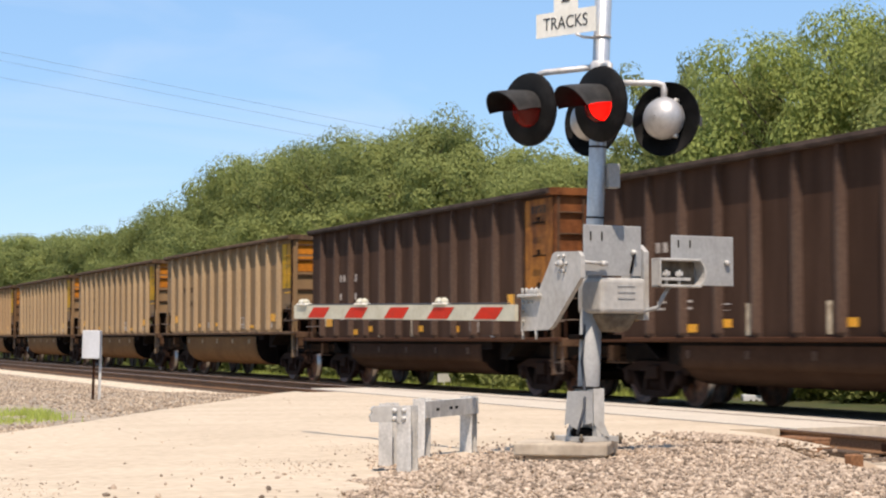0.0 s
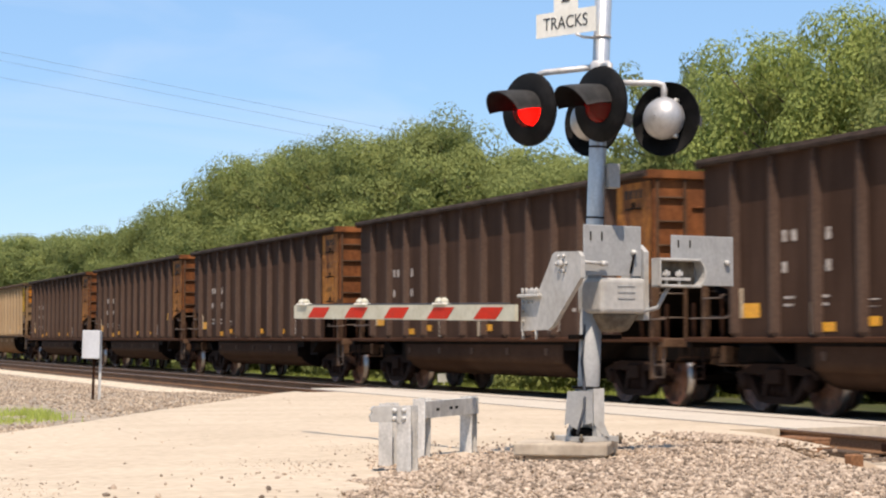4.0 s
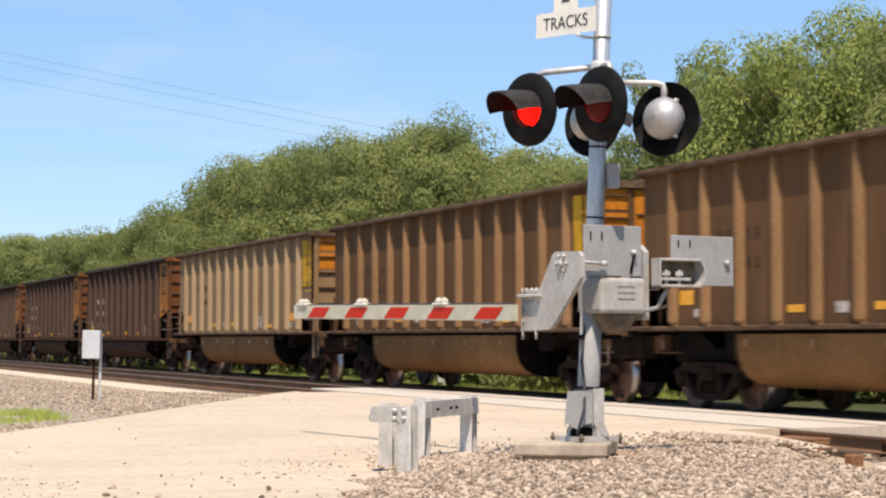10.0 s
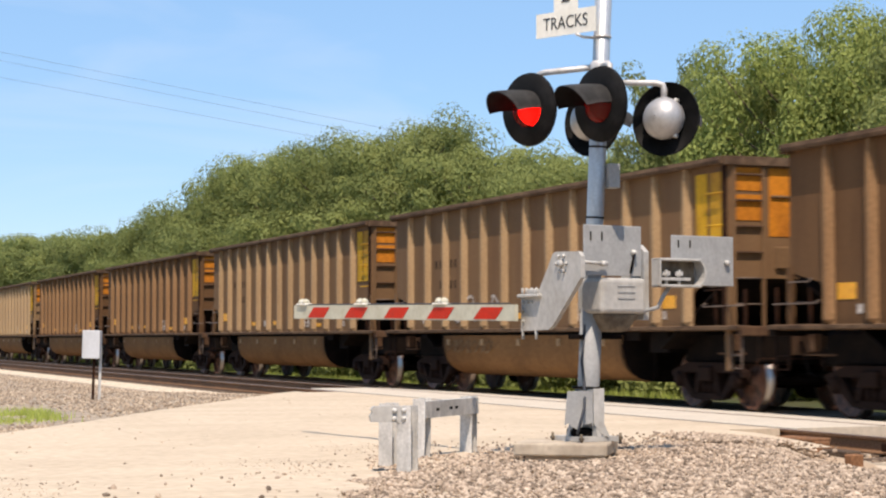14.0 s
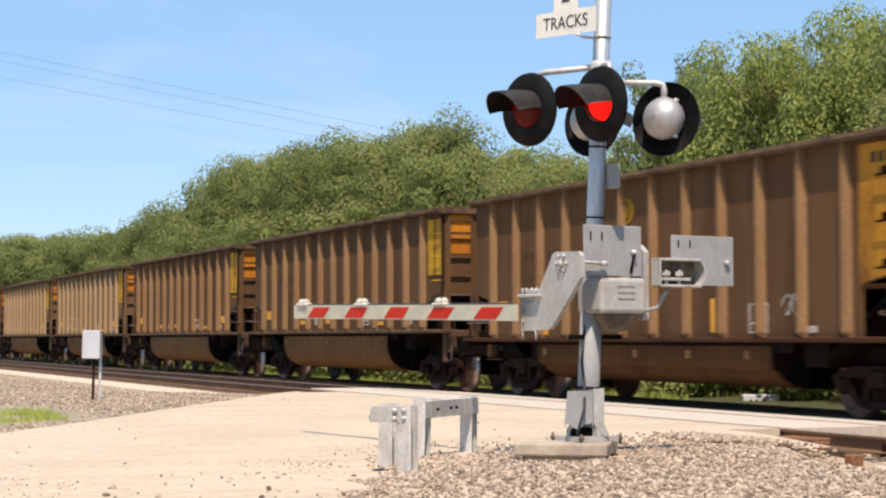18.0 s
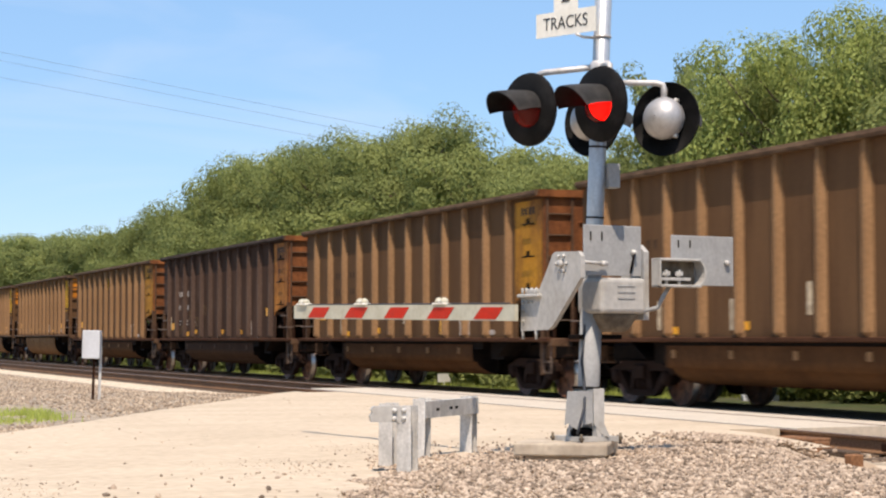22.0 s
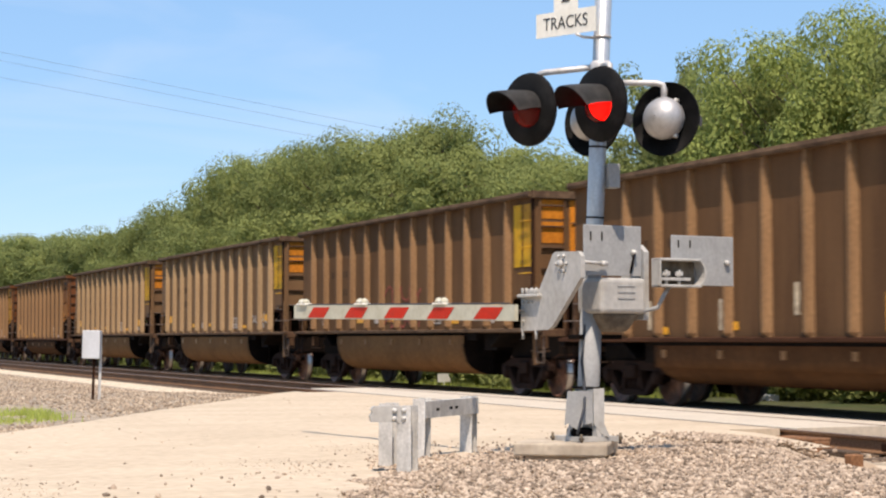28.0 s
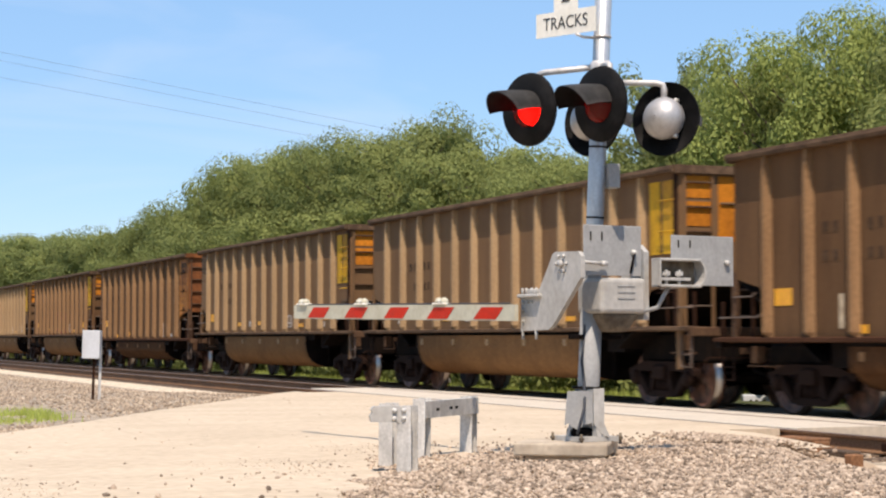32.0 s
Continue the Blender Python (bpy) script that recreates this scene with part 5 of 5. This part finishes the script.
for y in (1.22, 2.72, 3.98):
    bm = bmesh.new()
    bevelled(bm, -0.04, 0.04, y - 0.11, y + 0.11, 0.068, 0.086, 0.006, None, 1)
    bevelled(bm, -0.030, 0.030, y - 0.045, y + 0.045, 0.084, 0.115, 0.012, None, 2)
    lamp_case = part("arm_lamp", bm, sign_white, arm, "small white-cased lamp on the arm")
    for s in (-1, 1):
        bm = bmesh.new()
        lathe(bm, [(0.042, 0.0), (0.040, 0.016), (0.028, 0.036), (0.010, 0.046), (0.001, 0.048)], 14, Matrix.Translation((0.0, y + s * 0.045, 0.086)))
        part("lens", bm, arm_white, lamp_case)
bm = bmesh.new()
tube(bm, [(0, 0.1, 0.078), (0, LONG - 0.3, 0.074)], 0.007, 6)
part("arm_cable", bm, cable_mat, arm)

# concrete pad
bm = bmesh.new()
t = bmesh.new()
box(t, -0.38, 0.38, -0.34, 0.40, 0.045, 0.148)
bmesh.ops.bevel(t, geom=t.edges[:], offset=0.016, segments=2, affect="EDGES", profile=0.5)
bmesh.ops.subdivide_edges(t, edges=t.edges[:], cuts=3, use_grid_fill=True)
for v in t.verts:
    v.co += 0.012 * noise.noise_vector(v.co * 7.0) * Vector((1, 1, 0.25))
merge(bm, t)
bevelled(bm, -0.30, 0.32, -0.26, 0.30, -0.1, 0.046, 0.02)
thing("concrete_pad", "weathered concrete pad under the crossing signal", "concrete pad", Matrix.Translation((6.47, 13.33, 0.0)) @ pose(0, 0, 0, 0, 0, -34), bm=bm, material=concrete)


# ---- guard rail stubs, box on a post ----
def i_post(bm, m, h):
    for s in (-1, 1):
        box(bm, -0.055, 0.055, s * 0.075 - 0.004, s * 0.075 + 0.004, -0.2, h, m)
    box(bm, -0.004, 0.004, -0.075, 0.075, -0.2, h, m)


guard = thing("guard_rail", "short galvanised guard rail on steel posts beside the pole", "guard rail", Matrix.Translation((4.8, 13.0, 0.0)))
for x, y, h, yaw in ((0.073, 0.186, 0.485, -40), (-0.048, -0.541, 0.490, -40), (0.68, 1.05, 0.487, -40), (1.393, 1.731, 0.478, -40)):
    bm = bmesh.new()
    i_post(bm, pose(x, y, 0, random.uniform(-1, 1), random.uniform(-1, 1), yaw), h)
    part("post", bm, galv, guard)
BEAM = pose(1.02, 1.33, 0.395, 0, 0, -46.3)
bm = bmesh.new()
prism(bm, [(-0.035, 0.070), (0.035, 0.070), (0.035, 0.045), (-0.012, 0.040), (-0.012, -0.040), (0.035, -0.045), (0.035, -0.070), (-0.035, -0.070)], -0.62, 0.50, "y", BEAM @ Matrix.Rotation(radians(180), 4, "Z"))
part("beam", bm, galv, guard)
STUB = pose(-0.13, -0.55, 0.43, 0, 0, -12)
bm = bmesh.new()
prism(bm, [(-0.20, -0.055), (0.10, -0.06), (0.10, 0.06), (-0.18, 0.06), (-0.205, 0.035), (-0.19, 0.015), (-0.21, -0.01)], -0.035, 0.035, "y", STUB)
part("end_block", bm, grey_cast, guard, "torn pale end of a rail stub")
for x, z in ((-0.03, 0.03), (-0.03, -0.03), (0.04, 0.03), (0.04, -0.03)):
    bm = bmesh.new()
    lathe(bm, [(0.0, 0.0), (0.020, 0.0), (0.020, 0.016), (0.010, 0.030), (0.0, 0.030)], 8, STUB @ pose(x, -0.036, z, 90, 0, 0))
    part("bolt", bm, galv, guard)
for z in (0.43, 0.37):
    bm = bmesh.new()
    lathe(bm, [(0.0, 0.0), (0.022, 0.0), (0.022, 0.030), (0.0, 0.030)], 8, pose(1.393, 1.731, z, 0, 0, -40) @ pose(-0.02, -0.08, 0, 90, 0, 0))
    part("bolt", bm, black_steel, guard)
for k in (-0.25, 0.02, 0.14):
    bm = bmesh.new()
    bevelled(bm, 0.0345, 0.0375, k - 0.03, k + 0.03, 0.012 * k - 0.012, 0.012 * k + 0.012, 0.001, BEAM, 1)
    part("slot", bm, black_steel, guard)

cabinet = thing("post_box", "white steel box on a thin post beside the tracks", "equipment box", pose(5.99, 30.85, -0.09, -1.5, 1.5, 0))
bm = bmesh.new()
bevelled(bm, -0.17, 0.13, -0.12, 0.12, 0.74, 1.22, 0.01, Matrix.Rotation(radians(-20), 4, "Z"))
part("case", bm, white_box, cabinet)
for x, z in ((0.02, 0.8), (0.13, 0.95)):
    bm = bmesh.new()
    box(bm, x - 0.02, x + 0.02, -0.02, 0.02, -0.2, z)
    part("post", bm, rust_steel if x < 0.1 else galv, cabinet)

far_sign = thing("trackside_sign", "small white sign on a stake beyond the tracks", "sign", pose(20.6, 50.9, -0.42))
bm = bmesh.new()
box(bm, -0.01, 0.01, -0.30, 0.30, 0.10, 0.36, Matrix.Rotation(radians(-60), 4, "Z"))
part("plate", bm, sign_white, far_sign)
bm = bmesh.new()
box(bm, -0.02, 0.02, -0.02, 0.02, -0.4, 0.12)
part("stake", bm, galv, far_sign)
casing = thing("white_block", "low whitewashed block in the grass beyond the tracks", "block", pose(20.38, 32.65, -0.43, 0, 0, -24))
bm = bmesh.new()
bevelled(bm, -0.38, 0.38, -0.12, 0.25, -0.1, 0.25, 0.02)
bevelled(bm, -0.1, 0.62, -0.30, -0.10, -0.1, 0.045, 0.01)
part("body", bm, white_box, casing)
for x in (-0.22, -0.1, 0.06, 0.2):
    bm = bmesh.new()
    bevelled(bm, x - 0.025, x + 0.03, -0.126, -0.116, 0.03, 0.15, 0.003, None, 1)
    part("vent", bm, black_steel, casing)


# ---- trees ----
def tree_meshes(seed, high, spread, leaf_n, leaf, lean=0.0, low=0.12, clump=0.75):
    """A trunk with limbs, and a crown of leaf clumps along them. Returns trunk and crown meshes."""
    rnd = random.Random(seed)
    rng = np.random.default_rng(seed)
    bm = bmesh.new()
    knots, tips = [(0, 0, -0.4)], []
    for k in range(1, 7):
        f = k / 6
        knots.append((lean * f * high * 0.1 + rnd.uniform(-0.15, 0.15) * f, rnd.uniform(-0.15, 0.15) * f, high * 0.82 * f))
    tube(bm, knots, [0.20 * high / 9 * (1 - 0.86 * k / 6) for k in range(7)], 8)
    for _ in range(34):
        f = rnd.uniform(low + 0.06, 0.95)
        base = Vector(knots[min(6, int(f * 6))]).lerp(Vector(knots[min(6, int(f * 6) + 1)]), f * 6 % 1)
        a = rnd.uniform(0, 2 * math.pi)
        reach = spread * (0.45 + 0.6 * math.sin(math.pi * min(1, max(0.0, (f - low) / (1.06 - low))) ** 0.8)) * rnd.uniform(0.6, 1.05)
        out = Vector((math.cos(a), math.sin(a), rnd.uniform(0.15, 0.75)))
        p1, p2 = base + out * reach * 0.5, base + out * reach + Vector((0, 0, 0.12 * reach))
        tube(bm, [base, p1, p2], [0.05 * high / 9, 0.032 * high / 9, 0.010], 5)
        tips += [(p1.lerp(p2, q) + Vector([rnd.uniform(-0.3, 0.3) for _ in range(3)]), rnd.uniform(0.6, 1.25)) for q in (0.25, 0.70, 1.03)]
    tips += [(Vector(knots[-1]) + Vector((rnd.uniform(-0.5, 0.5), rnd.uniform(-0.5, 0.5), rnd.uniform(-0.2, 0.9))), rnd.uniform(0.5, 0.9)) for _ in range(5)]
    trunk = mesh_of("trunk", bm, bark)
    c = np.array([t for t, _ in tips])
    r = np.array([q for _, q in tips]) * clump
    pick = rng.integers(0, len(c), leaf_n)
    d = rng.normal(size=(leaf_n, 3))
    d /= np.linalg.norm(d, axis=1)[:, None]
    pos = c[pick] + d * (r[pick] * rng.uniform(0.45, 1.0, leaf_n) ** 0.6)[:, None] * (1.0, 1.0, 0.72)
    # each leaf spray: a folded quad facing outwards and up
    nrm = d * 1.2 + rng.normal(size=(leaf_n, 3)) * 0.28 + (-0.1, 0, 0.35)
    nrm /= np.linalg.norm(nrm, axis=1)[:, None]
    side = np.cross(nrm, rng.normal(size=(leaf_n, 3)))
    side /= np.linalg.norm(side, axis=1)[:, None]
    up = np.cross(nrm, side)
    s = rng.uniform(0.55, 1.25, leaf_n)[:, None] * leaf
    v = np.stack([pos - side * s, pos - up * s * 0.5 + nrm * s * 0.15, pos + side * s, pos + up * s * 0.5 + nrm * s * 0.15], axis=1).reshape(-1, 3)
    q = np.arange(leaf_n * 4).reshape(-1, 4)
    # the crown stands centred over the tree's place, at one height for every kind
    k = high / float(np.quantile(v[:, 2], 0.999))
    mid = v[v[:, 2] > np.quantile(v[:, 2], 0.6)].mean(axis=0) * (1, 1, 0)
    trunk.transform(Matrix.Scale(k, 4) @ Matrix.Translation(-Vector(mid)))
    return trunk, (v - mid) * k, q


def crown(name, v, q, material):
    return soup(name, v.tolist(), q.tolist(), material)


KINDS = []
for seed, spread, n, leaf, low, clump, material in ((31, 3.3, 40000, 0.074, 0.12, 0.95, leaf_mid), (32, 3.0, 38000, 0.074, 0.12, 0.90, leaf_deep), (33, 3.4, 40000, 0.074, 0.12, 0.95, leaf_light),
                                                    (34, 2.4, 13000, 0.078, 0.30, 0.55, leaf_deep), (35, 3.6, 24000, 0.100, 0.12, 1.05, leaf_mid), (36, 3.4, 24000, 0.100, 0.12, 1.0, leaf_deep)):
    t, v, q = tree_meshes(seed, 9.0, spread, n, leaf, low=low, clump=clump)
    KINDS.append((t, crown("crown", v, q, material)))


def tree(kind, x, y, high, wide=1.0, label="leafy green broadleaf tree beyond the tracks", group="trees behind the railway"):
    k = high / 9.0
    ob = thing("tree", label, "tree", pose(x, y, height(x, y) - 0.05, 0, 0, random.uniform(0, 360)), group)
    for name, me in zip(("trunk", "crown"), KINDS[kind]):
        p = part(name, me, None, ob)
        p.scale = (k * wide, k * wide, k)
    return ob


TREES = []
rnd = random.Random(77)
# how high each tree along the wood's edge stands
FRONT = iter((11.8, 12.2, 11.7, 11.6, 12.0, 11.9, 11.7, 11.5, 11.7, 11.4, 11.5, 11.2, 10.4, 10.4, 11.3, 11.2, 8.3, 8.7, 8.5, 9.1, 9.2, 10.5, 11.8, 12.2, 11.9, 11.4, 11.8, 12.7, 12.0, 12.7, 13.0, 13.1, 13.6, 11.1, 10.7, 11.4, 11.0, 11.4, 10.8, 10.5, 10.6, 10.7, 11.0, 11.6, 11.8, 12.3, 12.5, 12.8, 13.5, 14.4, 14.6, 16.9, 16.9, 18.0, 16.4, 16.9, 16.7))
y = 18.0
while y < 330:
    airy = 51.5 < y < 58.5
    near = y < 112
    kind = 3 if airy else (2 if y < 47 and rnd.random() < 0.75 else rnd.choice((0, 1, 0, 1, 0))) if near else rnd.choice((4, 5, 5))
    h = next(FRONT)
    TREES.append(tree(kind, 31 + rnd.uniform(-1.2, 0.8), y, h, 0.72 if airy else rnd.uniform(0.62, 0.72) if 108 < y < 150 or y < 51.5 else rnd.uniform(0.75, 0.9) if near else 1.0,
                      "slender airy tree with gaps in its crown" if airy else "leafy green broadleaf tree beyond the tracks"))
    if not 41.5 < y < 73:
        TREES.append(tree(rnd.choice((4, 5)), 28.6 + rnd.uniform(-0.6, 0.6), y + rnd.uniform(0.5, 1.8), h * rnd.uniform(0.55, 0.72), 1.1, "young leafy tree in front of the wood"))
        TREES.append(tree(rnd.choice((4, 5)), 36.5 + rnd.uniform(-1, 1), y + rnd.uniform(-1.5, 1.5) + 4, h * rnd.uniform(0.84, 0.93), 1.1))
    elif y < 51:
        TREES.append(tree(rnd.choice((0, 2)), 34.5, y + 1.4, h * 0.96, 0.75))
    elif y > 57:
        TREES.append(tree(rnd.choice((4, 5)), 28.8, y + 1.0, 5.4, 1.1, "young leafy tree in front of the wood"))
    y += 2.5 if y < 62 else 3.6 if y < 128 else 7.0 if y < 200 else 14.0



# undergrowth along the wood's edge
def bush_mesh(seed, n, material):
    rng = np.random.default_rng(seed)
    c = rng.normal(size=(14, 3)) * (0.9, 0.9, 0.25) + (0, 0, 0.75)
    pick = rng.integers(0, 14, n)
    d = rng.normal(size=(n, 3))
    d /= np.linalg.norm(d, axis=1)[:, None]
    pos = c[pick] + d * rng.uniform(0.2, 0.75, n)[:, None] * (1, 1, 0.8)
    pos[:, 2] = np.abs(pos[:, 2])
    nrm = d + rng.normal(size=(n, 3)) * 0.6 + (0, 0, 0.4)
    nrm /= np.linalg.norm(nrm, axis=1)[:, None]
    side = np.cross(nrm, rng.normal(size=(n, 3)))
    side /= np.linalg.norm(side, axis=1)[:, None]
    up = np.cross(nrm, side)
    s = rng.uniform(0.06, 0.13, n)[:, None]
    v = np.stack([pos - side * s, pos - up * s * 0.5, pos + side * s, pos + up * s * 0.5], axis=1).reshape(-1, 3)
    return soup("bush", v.tolist(), np.arange(n * 4).reshape(-1, 4).tolist(), material)


BUSHES = [bush_mesh(41, 4200, leaf_mid), bush_mesh(42, 4200, leaf_deep)]
y = 14.0
while y < 150:
    x = rnd.uniform(21.6, 24.6)
    k = rnd.uniform(0.7, 1.2)
    ob = new("bush", BUSHES[rnd.randrange(2)])
    ob.matrix_world = pose(x, y, height(x, y) - 0.05, 0, 0, rnd.uniform(0, 360)) @ Matrix.Diagonal((k, k, k, 1))
    tagged(ob, "low leafy green bush at the wood's edge", "bush", "bushes behind the railway")
    y += rnd.uniform(0.8, 1.8)


# grass beyond the tracks and the tuft beside the road
def grass(name, places, label, material=grass_blade):
    rnd = random.Random(9)
    vs, fs = [], []
    for x, y, z, h in places:
        a = rnd.uniform(0, 2 * math.pi)
        w, lx, ly = 0.004 + 0.05 * h, rnd.uniform(-0.35, 0.35) * h, rnd.uniform(-0.35, 0.35) * h
        c, s = math.cos(a) * w, math.sin(a) * w
        b = len(vs)
        vs += [(x - c, y - s, z), (x + c, y + s, z), (x + lx, y + ly, z + h)]
        fs.append((b, b + 1, b + 2))
    return tagged(new(name, soup(name, vs, fs, material)), label, "grass", "", "stuff")


spots = []
for _ in range(24000):
    x, y = rnd.uniform(18.9, 25.0), 12 + 90 * rnd.random() ** 1.4
    # no blades towards the right, where the dark ground stands for shade
    if noise.noise((x * 0.5, y * 0.25, 6)) > 0.05 and y > 1.62 * x:
        spots.append((x, y, height(x, y), rnd.uniform(0.05, 0.19)))
grass("grass", spots, "rough green grass beyond the tracks")
# lighter blades here carry the sunlight on this strip
spots = []
for _ in range(9000):
    x, y = rnd.uniform(18.7, 21.8), 22 + 50 * rnd.random() ** 1.3
    if noise.noise((x * 0.6, y * 0.3, 11)) > -0.12 and y > 1.75 * x:
        spots.append((x, y, height(x, y), rnd.uniform(0.08, 0.25)))
grass("grass", spots, "tall sunlit weeds along the far side of the tracks", weed_blade)
spots = []
for _ in range(1500):
    x, y = rnd.gauss(3.98, 0.18), rnd.gauss(24.6, 0.7)
    if noise.noise((x * 2.5, y * 2.5, 0)) > 0.0:
        spots.append((x, y, height(x, y), rnd.uniform(0.04, 0.13)))
for _ in range(450):
    x, y = rnd.gauss(3.4, 0.2), rnd.gauss(23.4, 0.5)
    spots.append((x, y, height(x, y), rnd.uniform(0.03, 0.08)))
grass("grass", spots, "patch of green weeds beside the dirt road", weed_blade)

# ---- power lines high behind ----
for k, (z0, z1) in enumerate(((10.548, 8.179), (10.266, 7.86), (9.702, 7.45))):
    a, b = EYE + (Vector((8.64, 60.8, z0)) - EYE) * 4, EYE + (Vector((19.7, 56.4, z1)) - EYE) * 4
    bm = bmesh.new()
    pts = [a + (b - a) * f for f in (-2.0, -1.0, 0.0, 0.5, 1.0, 2.0)]
    tube(bm, pts, 0.024, 6)
    thing("power_line", "thin grey overhead cable above the wood", "cable", group="overhead cables", bm=bm, material=line_mat)


# ---- what moves ----
def lit_left(t):
    """The flashers take turns: whether the first of them is lit at t."""
    return (t - 0.03) % 1.2267 < 0.54


def flash_rows(rest, first):
    """The bulb turns its lit half to the road, and its dark half between."""
    rows, t, angle, state = [], 0.0, 0.0, None
    switches = sorted([0.03 + 1.2267 * k for k in range(28)] + [0.57 + 1.2267 * k for k in range(28)])
    state = lit_left(0.0) == first
    angle = 30.0 if state else 210.0
    rows.append((0.0, rest @ pose(0, 0, 0, 0, 0, angle)))
    for s in switches:
        if not 0.0 < s < 31.96:
            continue
        for f in (0, 1, 2, 3) if s > 0.1 else (1, 2, 3):
            rows.append((max(s - 0.035, 0.0) + f / 30, rest @ pose(0, 0, 0, 0, 0, angle + 60 * f)))
        angle += 180.0
    rows.append((32.0, rest @ pose(0, 0, 0, 0, 0, angle)))
    return rows


def motions():
    for i, car in cars.items():
        walk(car, [(float(t), car_pose(i, t)) for t in range(0, 33, 2)])
    # all wheels roll alike: those in the same place on their trucks share one action
    rolled = {}
    for w in all_wheels:
        key = tuple(round(c, 3) for c in w.location)
        if key not in rolled:
            turn = 1 if w.location.x < 0 else -1
            base = w.matrix_basis.copy()
            per = PITCH / 0.482
            rows = [(k / 30, base @ Matrix.Rotation(-turn * per * run(k / 30), 4, "X")) for k in range(961)]
            walk(w, rows)
            rolled[key] = w.animation_data
        else:
            w.rotation_mode = "QUATERNION"
            w.animation_data_create()
            w.animation_data.action = rolled[key].action
            w.animation_data.action_slot = rolled[key].action_slot
    # the wood stirs in a light wind
    for k, ob in enumerate(TREES):
        if ob.location.y < 112:
            rest, a = ob.matrix_basis.copy(), k * 1.7
            walk(ob, [(float(t), rest @ pose(0, 0, 0, 0.45 * math.sin(1.6 * t + a), 0.45 * math.sin(1.15 * t + 2.3 * a), 0)) for t in range(33)])
    for k, first in ((0, True), (1, False)):
        arr = LAMPS[k][1]
        walk(arr, flash_rows(arr.matrix_basis.copy(), first))


motions()
